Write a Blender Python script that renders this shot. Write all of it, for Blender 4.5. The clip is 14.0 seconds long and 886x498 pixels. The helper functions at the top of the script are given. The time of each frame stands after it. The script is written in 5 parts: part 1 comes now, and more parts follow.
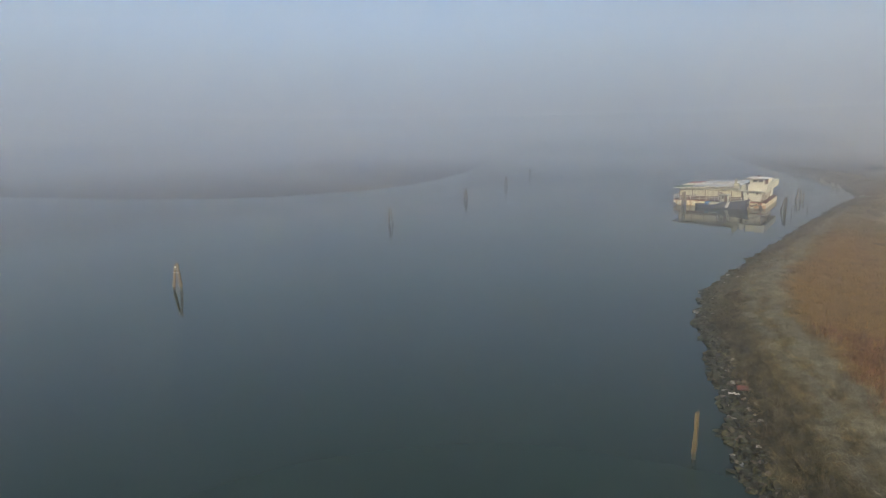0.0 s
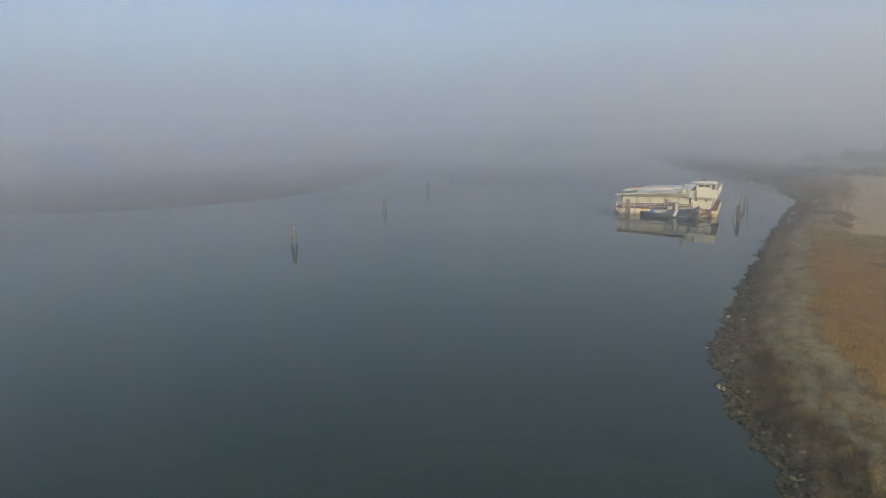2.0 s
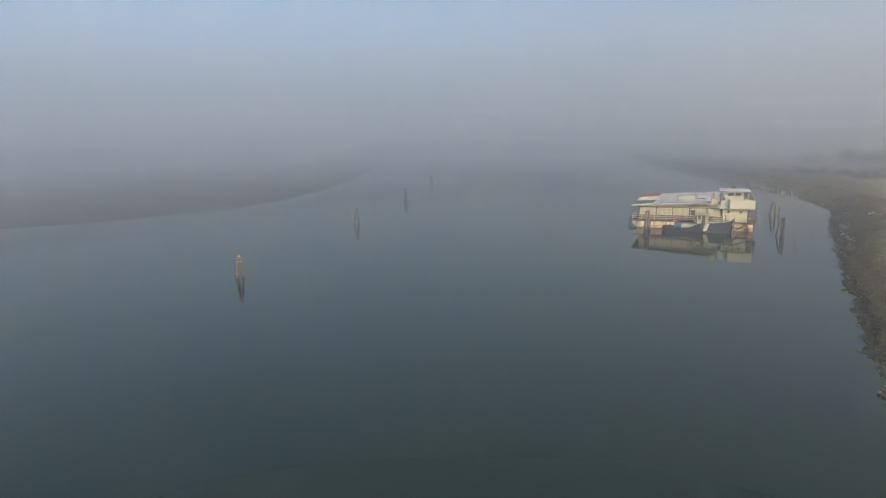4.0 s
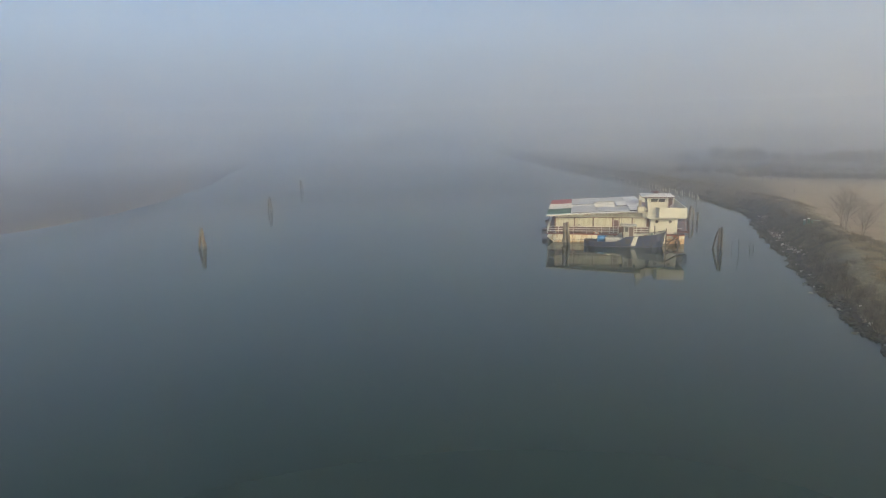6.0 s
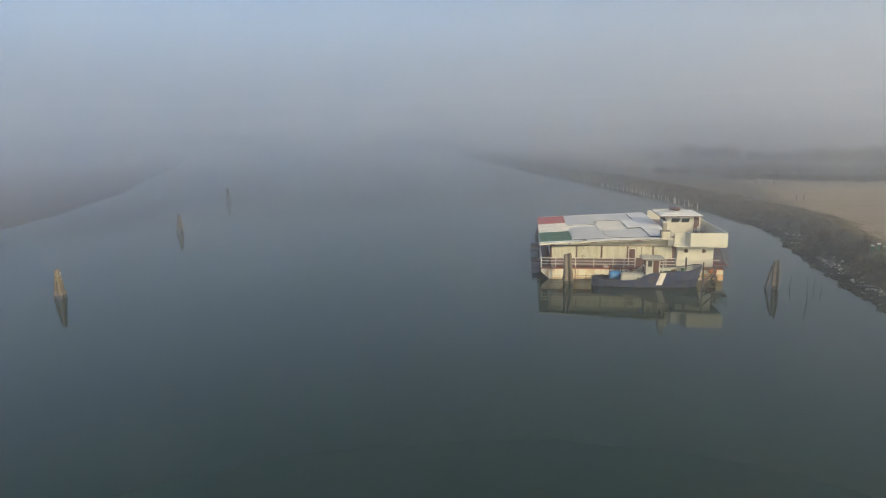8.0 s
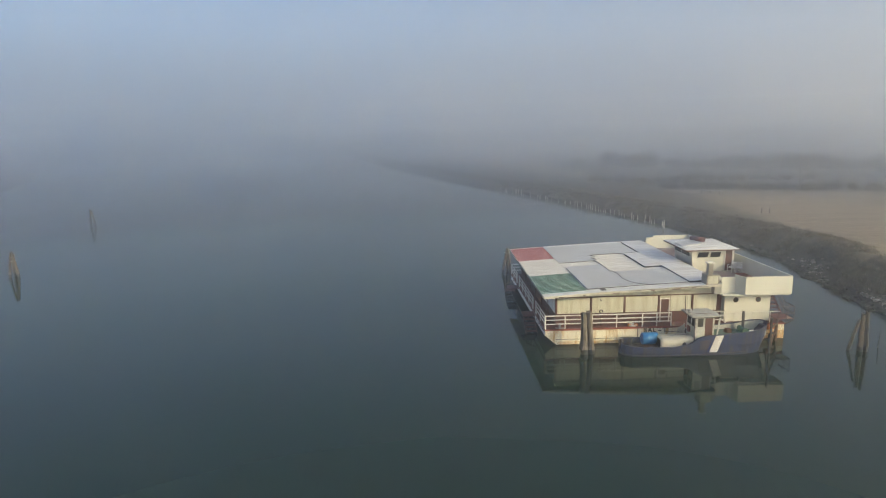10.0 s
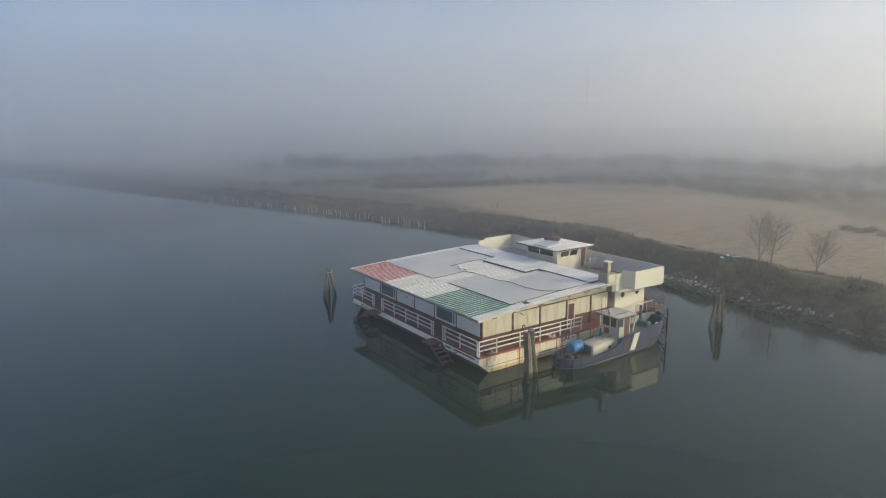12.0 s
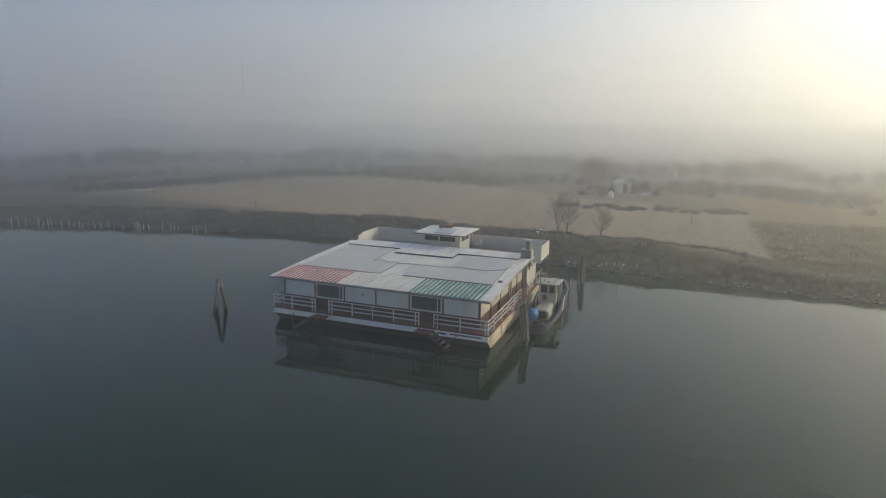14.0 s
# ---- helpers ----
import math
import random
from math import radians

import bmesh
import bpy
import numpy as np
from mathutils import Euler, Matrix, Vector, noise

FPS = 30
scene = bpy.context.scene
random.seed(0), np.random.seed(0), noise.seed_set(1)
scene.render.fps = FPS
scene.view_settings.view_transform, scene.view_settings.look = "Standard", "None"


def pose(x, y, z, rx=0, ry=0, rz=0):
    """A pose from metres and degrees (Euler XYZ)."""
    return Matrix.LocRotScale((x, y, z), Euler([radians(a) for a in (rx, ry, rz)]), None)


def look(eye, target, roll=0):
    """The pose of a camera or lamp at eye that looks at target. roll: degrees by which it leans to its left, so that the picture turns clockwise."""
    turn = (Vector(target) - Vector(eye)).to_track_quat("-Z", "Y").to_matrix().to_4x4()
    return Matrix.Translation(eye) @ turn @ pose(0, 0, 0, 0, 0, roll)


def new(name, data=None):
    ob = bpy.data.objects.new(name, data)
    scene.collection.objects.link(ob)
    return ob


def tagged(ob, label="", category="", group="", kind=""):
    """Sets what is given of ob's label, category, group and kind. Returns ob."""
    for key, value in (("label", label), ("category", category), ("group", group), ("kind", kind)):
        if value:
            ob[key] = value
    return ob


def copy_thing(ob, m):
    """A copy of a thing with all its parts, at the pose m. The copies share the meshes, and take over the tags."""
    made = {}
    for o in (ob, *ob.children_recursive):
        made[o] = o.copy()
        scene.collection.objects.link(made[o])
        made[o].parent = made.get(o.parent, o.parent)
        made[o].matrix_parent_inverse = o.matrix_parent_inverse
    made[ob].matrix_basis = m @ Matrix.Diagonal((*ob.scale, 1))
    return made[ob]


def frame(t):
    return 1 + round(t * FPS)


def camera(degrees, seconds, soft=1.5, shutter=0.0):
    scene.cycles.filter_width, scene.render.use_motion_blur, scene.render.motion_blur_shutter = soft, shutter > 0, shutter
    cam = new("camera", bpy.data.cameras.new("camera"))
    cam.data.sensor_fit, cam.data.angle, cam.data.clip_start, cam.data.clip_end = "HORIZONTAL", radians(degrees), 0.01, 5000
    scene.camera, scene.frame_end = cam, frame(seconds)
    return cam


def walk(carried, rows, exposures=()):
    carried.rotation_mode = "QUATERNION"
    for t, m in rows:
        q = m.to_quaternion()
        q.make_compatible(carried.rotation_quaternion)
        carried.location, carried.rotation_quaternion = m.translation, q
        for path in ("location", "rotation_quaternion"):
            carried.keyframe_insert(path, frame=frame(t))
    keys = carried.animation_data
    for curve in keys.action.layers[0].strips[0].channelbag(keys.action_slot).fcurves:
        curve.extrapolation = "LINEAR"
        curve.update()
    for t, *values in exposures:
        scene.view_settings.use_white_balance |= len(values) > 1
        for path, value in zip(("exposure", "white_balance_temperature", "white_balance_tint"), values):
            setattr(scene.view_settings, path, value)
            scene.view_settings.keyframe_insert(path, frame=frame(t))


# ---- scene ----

cam = camera(71.0, 14.0, soft=1.0)
PATH = [
    (0, (33.012, -133.941, 15.443), (31.902, -132.318, 15.079), -1.1),
    (0.5, (30.508, -130.388, 15.516), (29.434, -128.741, 15.149), -1.0),
    (1, (27.95, -126.708, 15.539), (26.893, -125.05, 15.172), -1.0),
    (1.5, (25.438, -122.767, 15.575), (24.439, -121.073, 15.208), -1.1),
    (2, (22.831, -118.644, 15.569), (21.95, -116.887, 15.2), -1.1),
    (2.5, (20.177, -114.503, 15.571), (19.309, -112.739, 15.203), -1.2),
    (5, (7.317, -92.579, 15.196), (6.694, -90.716, 14.823), -1.2),
    (5.5, (5.419, -87.679, 15.138), (4.923, -85.778, 14.76), -1.2),
    (6, (3.758, -82.727, 15.11), (3.339, -80.809, 14.73), -1.2),
    (6.5, (2.335, -77.551, 15.083), (1.937, -75.628, 14.703), -1.3),
    (7, (1.051, -72.176, 15.122), (0.696, -70.245, 14.738), -1.2),
    (7.5, (-0.111, -66.575, 15.21), (-0.405, -64.635, 14.822), -1.3),
    (8, (-1.438, -61.038, 15.289), (-1.706, -59.095, 14.897), -1.3),
    (10.5, (-10.981, -38.284, 15.295), (-10.749, -36.333, 14.918), -1.1),
    (11, (-14.251, -35.043, 15.346), (-13.783, -33.136, 14.964), -0.9),
    (11.5, (-18.093, -31.84, 15.242), (-17.313, -30.039, 14.858), -0.5),
    (12, (-22.272, -28.657, 15.196), (-21.163, -27.039, 14.806), -0.4),
    (12.5, (-26.702, -25.365, 15.251), (-25.253, -24.044, 14.854), 0.0),
    (13, (-30.869, -21.499, 15.32), (-29.237, -20.415, 14.919), 0.3),
    (13.5, (-34.737, -16.656, 15.357), (-32.992, -15.768, 14.951), 0.6),
    (14, (-38.174, -11.437, 15.306), (-36.347, -10.731, 14.9), 0.7),
]
walk(cam, [(t, look(e, g, r)) for t, e, g, r in PATH],
     [(0, 0.94, 6530, 13), (8, 0.94, 6400, 13), (11, 0.85, 5970, 12.8), (12.5, 0.68, 5780, 13), (14, 0.31, 5720, 13)])

# ---- light ----
SUN_HEADING, SUN_ELEVATION = 136.0, 22.0      # degrees clockwise from +y, and above the horizon
world = bpy.data.worlds.new("world")
scene.world = world
world.use_nodes = True
wn, wl = world.node_tree.nodes, world.node_tree.links
sky = wn.new("ShaderNodeTexSky")
sky.sky_type, sky.sun_disc = "NISHITA", False
sky.sun_elevation, sky.sun_rotation = radians(SUN_ELEVATION), radians(SUN_HEADING)
sky.air_density, sky.dust_density, sky.ozone_density = 0.9, 0.6, 2.0
wl.new(sky.outputs[0], wn["Background"].inputs[0])
wn["Background"].inputs[1].default_value = 0.095

sun = new("sun", bpy.data.lights.new("sun", "SUN"))
sun.data.energy, sun.data.angle, sun.data.color = 3.9, radians(3.0), (1.0, 0.82, 0.44)
hx, hy = math.sin(radians(SUN_HEADING)), math.cos(radians(SUN_HEADING))
sun.matrix_world = look((hx * 100, hy * 100, 100 * math.tan(radians(SUN_ELEVATION))), (0, 0, 0))
scene.cycles.volume_bounces = 12
MIST_COLOUR, MIST_FORWARD = (0.995, 0.995, 1.0, 1), 0.72
MIST_HIGH, MIST_LOW, MIST_BANK, MIST_STEPS = 0.0018, 0.0018, 0.0009, 8


# ---- materials ----
def nodes_of(name):
    m = bpy.data.materials.new(name)
    m.use_nodes = True
    return m, m.node_tree.nodes, m.node_tree.links, m.node_tree.nodes["Principled BSDF"]


def noise_node(n, l, scale, detail=4.0, stretch=None, rough=0.55):
    co = n.new("ShaderNodeTexCoord")
    mp = n.new("ShaderNodeMapping")
    l.new(co.outputs["Object"], mp.inputs[0])
    if stretch:
        mp.inputs["Scale"].default_value = stretch
    t = n.new("ShaderNodeTexNoise")
    t.inputs["Scale"].default_value, t.inputs["Detail"].default_value = scale, detail
    t.inputs["Roughness"].default_value = rough
    l.new(mp.outputs[0], t.inputs["Vector"])
    return t.outputs["Fac"]


def ramp(n, l, fac, stops):
    r = n.new("ShaderNodeValToRGB")
    while len(r.color_ramp.elements) < len(stops):
        r.color_ramp.elements.new(0.5)
    for e, (p, c) in zip(r.color_ramp.elements, stops):
        e.position = p
        e.color = (*c, 1) if len(c) == 3 else c
    l.new(fac, r.inputs[0])
    return r.outputs[0]


def blend(n, l, fac, a, b, mode="MIX"):
    x = n.new("ShaderNodeMix")
    x.data_type, x.blend_type = "RGBA", mode
    for sock, v in ((x.inputs["Factor"], fac), (x.inputs["A"], a), (x.inputs["B"], b)):
        if isinstance(v, (int, float)):
            sock.default_value = v
        elif isinstance(v, tuple):
            sock.default_value = (*v, 1)
        else:
            l.new(v, sock)
    return x.outputs["Result"]


def bump(n, l, p, height, strength, distance=0.02):
    b = n.new("ShaderNodeBump")
    b.inputs["Strength"].default_value, b.inputs["Distance"].default_value = strength, distance
    l.new(height, b.inputs["Height"])
    l.new(b.outputs[0], p.inputs["Normal"])


def paint(name, base, stain, amount=0.35, rough=0.55, metal=0.0, scale=0.9, fine=14.0, stretch=None, bump_by=0.15, dark=0.78):
    """A worn surface: base colour, broad stains, fine grain and a little relief."""
    m, n, l, p = nodes_of(name)
    broad = noise_node(n, l, scale, 5.0, stretch, 0.62)
    grain = noise_node(n, l, fine, 4.0, stretch)
    edge = 0.72 - 0.32 * amount
    mask = ramp(n, l, broad, [(edge - 0.12, (0, 0, 0)), (edge + 0.14, (1, 1, 1))])
    c = blend(n, l, mask, base, stain)
    g = ramp(n, l, grain, [(0.25, (dark, dark, dark)), (0.7, (1, 1, 1))])
    l.new(blend(n, l, 1.0, c, g, "MULTIPLY"), p.inputs["Base Color"])
    p.inputs["Roughness"].default_value, p.inputs["Metallic"].default_value = rough, metal
    bump(n, l, p, grain, bump_by)
    return m


def islands(name, stops, rough=0.85):
    """One tone of the stops for every blade, twig or stone of a joined mesh."""
    m, n, l, p = nodes_of(name)
    g = n.new("ShaderNodeNewGeometry")
    c = ramp(n, l, g.outputs["Random Per Island"], stops)
    f = ramp(n, l, noise_node(n, l, 0.35, 3.0), [(0.3, (0.6, 0.6, 0.6)), (0.7, (1.15, 1.15, 1.15))])
    clump = ramp(n, l, noise_node(n, l, 1.5, 3.0), [(0.38, (0.42, 0.42, 0.42)), (0.50, (0.85, 0.85, 0.85)), (0.64, (1.3, 1.3, 1.3))])
    l.new(blend(n, l, 1.0, blend(n, l, 1.0, c, f, "MULTIPLY"), clump, "MULTIPLY"), p.inputs["Base Color"])
    p.inputs["Roughness"].default_value = rough
    return m


def stone(name, stops):
    m, n, l, p = nodes_of(name)
    o = n.new("ShaderNodeObjectInfo")
    c = ramp(n, l, o.outputs["Random"], stops)
    grain = noise_node(n, l, 5.0, 5.0)
    f = ramp(n, l, grain, [(0.3, (0.45, 0.45, 0.42)), (0.7, (1.1, 1.1, 1.1))])
    l.new(blend(n, l, 1.0, c, f, "MULTIPLY"), p.inputs["Base Color"])
    p.inputs["Roughness"].default_value = 0.8
    bump(n, l, p, grain, 0.5, 0.05)
    return m


def streaked(name, base, stain, low, amount=0.4, rough=0.6):
    """Painted steel: rust that runs down in streaks, and dirt near the water line."""
    m, n, l, p = nodes_of(name)
    runs = noise_node(n, l, 1.0, 6.0, (2.6, 2.6, 0.45), 0.65)
    grain = noise_node(n, l, 9.0, 5.0)
    edge = 0.70 - 0.3 * amount
    mask = ramp(n, l, runs, [(edge - 0.06, (0, 0, 0)), (edge + 0.12, (1, 1, 1))])
    c = blend(n, l, mask, base, stain)
    spots = ramp(n, l, grain, [(0.60, (0, 0, 0)), (0.72, (1, 1, 1))])
    k = n.new("ShaderNodeMath")
    k.operation = "MULTIPLY"
    k.inputs[1].default_value = 0.55
    l.new(spots, k.inputs[0])
    l.new(blend(n, l, k.outputs[0], c, low), p.inputs["Base Color"])
    p.inputs["Roughness"].default_value = rough
    bump(n, l, p, grain, 0.15)
    return m


def weathered(name, base, dull, rust):
    """Pale sheet metal: dull runs along the fall, and small rusty flecks in patches."""
    m, n, l, p = nodes_of(name)
    runs = noise_node(n, l, 1.0, 6.0, (0.35, 2.4, 1.0), 0.65)
    c = blend(n, l, ramp(n, l, runs, [(0.42, (0, 0, 0)), (0.62, (1, 1, 1))]), base, dull)
    flecks = ramp(n, l, noise_node(n, l, 7.0, 5.0, (0.7, 1.4, 1.0), 0.7), [(0.60, (0, 0, 0)), (0.70, (1, 1, 1))])
    where = ramp(n, l, noise_node(n, l, 0.45, 3.0), [(0.45, (0, 0, 0)), (0.62, (0.8, 0.8, 0.8))])
    c = blend(n, l, blend(n, l, 1.0, flecks, where, "MULTIPLY"), c, rust)
    grain = noise_node(n, l, 18.0, 4.0)
    l.new(blend(n, l, 1.0, c, ramp(n, l, grain, [(0.3, (0.88, 0.88, 0.88)), (0.7, (1, 1, 1))]), "MULTIPLY"), p.inputs["Base Color"])
    p.inputs["Roughness"].default_value = 0.55
    bump(n, l, p, grain, 0.12)
    return m


WHITE = paint("worn cream paint", (0.60, 0.575, 0.49), (0.36, 0.32, 0.25), 0.42, 0.6, stretch=(1, 1, 0.5))
SMOOTH = paint("smooth cream paint", (0.602, 0.599, 0.522), (0.512, 0.501, 0.419), 0.2, 0.5, scale=0.5, dark=0.93, bump_by=0.05)
SIDE = paint("pale grey-white sheet panel", (0.74, 0.74, 0.72), (0.60, 0.58, 0.53), 0.3, 0.55, scale=0.8, stretch=(1, 1, 0.4), dark=0.9)
CURTAIN = paint("grey-blue curtained glass", (0.10, 0.115, 0.135), (0.15, 0.165, 0.185), 0.5, 0.12, scale=0.7, stretch=(1, 2.5, 0.3), bump_by=0.0)
WALL = paint("cream sheet panel", (0.581, 0.576, 0.468), (0.418, 0.384, 0.266), 0.42, 0.6, scale=1.7, stretch=(2.2, 2.2, 0.25), dark=0.82)
BROWN = paint("brown paint", (0.115, 0.042, 0.030), (0.07, 0.035, 0.028), 0.5, 0.6)
RED = paint("red lead deck paint", (0.30, 0.060, 0.035), (0.16, 0.06, 0.045), 0.5, 0.6)
DECK = paint("red-brown deck", (0.17, 0.058, 0.045), (0.11, 0.06, 0.05), 0.5, 0.7)
TERRACE = paint("frosted red-brown deck", (0.25, 0.165, 0.145), (0.40, 0.36, 0.34), 0.6, 0.75, scale=0.5)
RAILING = paint("white rail paint", (0.70, 0.68, 0.64), (0.40, 0.33, 0.27), 0.2, 0.5)
HULL = streaked("rusting white hull", (0.74, 0.70, 0.56), (0.46, 0.29, 0.09), (0.34, 0.22, 0.10), 0.50)
RUSTY = streaked("yellow rust stains", (0.66, 0.55, 0.34), (0.50, 0.24, 0.05), (0.30, 0.13, 0.04), 0.95)
RUSTBAND = streaked("rust along the water line", (0.62, 0.54, 0.36), (0.44, 0.23, 0.055), (0.22, 0.12, 0.05), 0.75)
ROOF_WHITE = weathered("frosted white sheet metal", (0.78, 0.78, 0.765), (0.58, 0.555, 0.52), (0.26, 0.21, 0.165))
ROOF_RED = paint("faded red sheet metal", (0.58, 0.38, 0.39), (0.74, 0.69, 0.69), 0.7, 0.55, scale=1.3)
DRUM = paint("faded red drum", (0.21, 0.10, 0.09), (0.13, 0.075, 0.07), 0.5, 0.6, scale=2.0)
# Red and green ribs are coloured darker than their sheets, imitating shade lines.
RIB_SHADE_RED = paint("red rib darkened as shade", (0.22, 0.045, 0.058), (0.30, 0.13, 0.14), 0.3, 0.6)
RIB_SHADE_GREEN = paint("green rib darkened as shade", (0.020, 0.078, 0.062), (0.10, 0.20, 0.17), 0.3, 0.6)
RIB_GREY = paint("dull white rib", (0.52, 0.52, 0.51), (0.36, 0.35, 0.33), 0.5, 0.6)
ROOF_GREEN = paint("faded green sheet metal", (0.20, 0.40, 0.34), (0.58, 0.67, 0.64), 0.72, 0.55, scale=1.3)
ROOF_GREY = paint("frosted grey roof sheet", (0.48, 0.485, 0.485), (0.57, 0.575, 0.57), 0.5, 0.6, scale=0.35, dark=0.93)
DARKEDGE = paint("dark trim and gap shade", (0.06, 0.06, 0.065), (0.04, 0.04, 0.045), 0.4, 0.7)
TAR_SHADE = paint("dark seams and shaded hull bottom", (0.018, 0.018, 0.02), (0.05, 0.035, 0.025), 0.4, 0.7)
BLUEHULL = streaked("dark blue hull paint", (0.014, 0.028, 0.088), (0.055, 0.046, 0.048), (0.10, 0.070, 0.052), 0.62, 0.5)
SCUFF = paint("scuffed blue-brown paint", (0.065, 0.05, 0.055), (0.028, 0.035, 0.075), 0.5, 0.6, scale=2.5)
BLUE = paint("blue plastic", (0.028, 0.17, 0.42), (0.045, 0.22, 0.46), 0.3, 0.35)
TUGWHITE = paint("off-white boat paint", (0.52, 0.525, 0.47), (0.34, 0.33, 0.28), 0.35, 0.5)
TUGROOF = paint("dull frosted boat roof", (0.46, 0.455, 0.41), (0.32, 0.30, 0.25), 0.45, 0.6, scale=1.6)
TUGBLUE = paint("bright navy paint", (0.03, 0.06, 0.2), (0.05, 0.07, 0.16), 0.3, 0.5)
TUGDECK = paint("green deck paint", (0.10, 0.175, 0.125), (0.16, 0.19, 0.15), 0.5, 0.7)
STEEL = paint("rusty steel", (0.10, 0.065, 0.05), (0.17, 0.07, 0.035), 0.5, 0.75)
BLACK = paint("black rubber", (0.02, 0.02, 0.022), (0.04, 0.04, 0.04), 0.3, 0.8)
PILE = paint("weathered mooring timber", (0.23, 0.195, 0.15), (0.10, 0.085, 0.07), 0.5, 0.85, scale=1.6, fine=9, stretch=(2.5, 2.5, 0.35), bump_by=0.6, dark=0.5)
RUBBLE = islands("pale broken rubble", [(0.0, (0.16, 0.125, 0.10)), (0.5, (0.32, 0.265, 0.225)), (0.85, (0.40, 0.35, 0.31)), (1.0, (0.56, 0.53, 0.50))])
PILEDARK = paint("dark weathered timber", (0.13, 0.112, 0.088), (0.06, 0.052, 0.043), 0.5, 0.85, scale=1.6, fine=9, stretch=(2.5, 2.5, 0.35), bump_by=0.6, dark=0.5)
PILEWET = paint("wet dark timber", (0.045, 0.04, 0.034), (0.02, 0.02, 0.018), 0.5, 0.5, fine=9, stretch=(2.5, 2.5, 0.5))
PILEGOLD = paint("weathered ochre timber", (0.184, 0.140, 0.080), (0.084, 0.066, 0.044), 0.55, 0.85, fine=9, stretch=(2.5, 2.5, 0.35), bump_by=0.6, dark=0.5)
STAKE = paint("bleached stake wood", (0.42, 0.40, 0.36), (0.22, 0.20, 0.17), 0.4, 0.85, fine=9, stretch=(2, 2, 0.4))
ORANGE = paint("orange plastic", (0.62, 0.20, 0.04), (0.5, 0.2, 0.06), 0.3, 0.5)
GREY = paint("grey galvanised sheet", (0.34, 0.34, 0.32), (0.24, 0.23, 0.2), 0.4, 0.45, 0.3)
DULLGREY = paint("stained grey sheet", (0.30, 0.275, 0.225), (0.17, 0.15, 0.12), 0.5, 0.55)
PALEGREEN = paint("pale green frosted wood", (0.33, 0.39, 0.34), (0.22, 0.27, 0.23), 0.4, 0.7)
TABLELEG = paint("green painted wood", (0.10, 0.22, 0.16), (0.08, 0.14, 0.11), 0.4, 0.7)
BARK = paint("grey bark", (0.18, 0.158, 0.13), (0.12, 0.106, 0.09), 0.4, 0.9, fine=20, bump_by=0.5)
SHED = paint("pale shed boards", (0.55, 0.55, 0.52), (0.38, 0.36, 0.33), 0.4, 0.7)
SHEDROOF = paint("frosted shed roof", (0.48, 0.47, 0.45), (0.3, 0.29, 0.28), 0.4, 0.7)

m_glass, n_, l_, p_ = nodes_of("dark window glass")
p_.inputs["Base Color"].default_value = (0.016, 0.019, 0.023, 1)
p_.inputs["Roughness"].default_value = 0.06
GLASS = m_glass
DULLGLASS = paint("salt-dulled dark glass", (0.018, 0.021, 0.025), (0.035, 0.038, 0.04), 0.4, 0.45, bump_by=0.0)

m_water, n_, l_, p_ = nodes_of("still lagoon water")
n_.remove(p_)
body, gloss, both, rim = (n_.new("ShaderNode" + kind) for kind in ("BsdfDiffuse", "BsdfGlossy", "MixShader", "Fresnel"))
l_.new(ramp(n_, l_, noise_node(n_, l_, 0.02, 3.0), [(0.3, (0.010, 0.024, 0.0165)), (0.7, (0.014, 0.029, 0.0195))]), body.inputs["Color"])
gloss.inputs["Roughness"].default_value = 0.05
rim.inputs["IOR"].default_value = 1.333
ripple = n_.new("ShaderNodeBump")
ripple.inputs["Strength"].default_value, ripple.inputs["Distance"].default_value = 0.035, 0.03
l_.new(noise_node(n_, l_, 0.9, 3.0), ripple.inputs["Height"])
for shader in (gloss, rim):
    l_.new(ripple.outputs[0], shader.inputs["Normal"])
l_.new(rim.outputs[0], both.inputs[0])
l_.new(body.outputs[0], both.inputs[1])
l_.new(gloss.outputs[0], both.inputs[2])
l_.new(both.outputs[0], n_["Material Output"].inputs["Surface"])
WATER = m_water


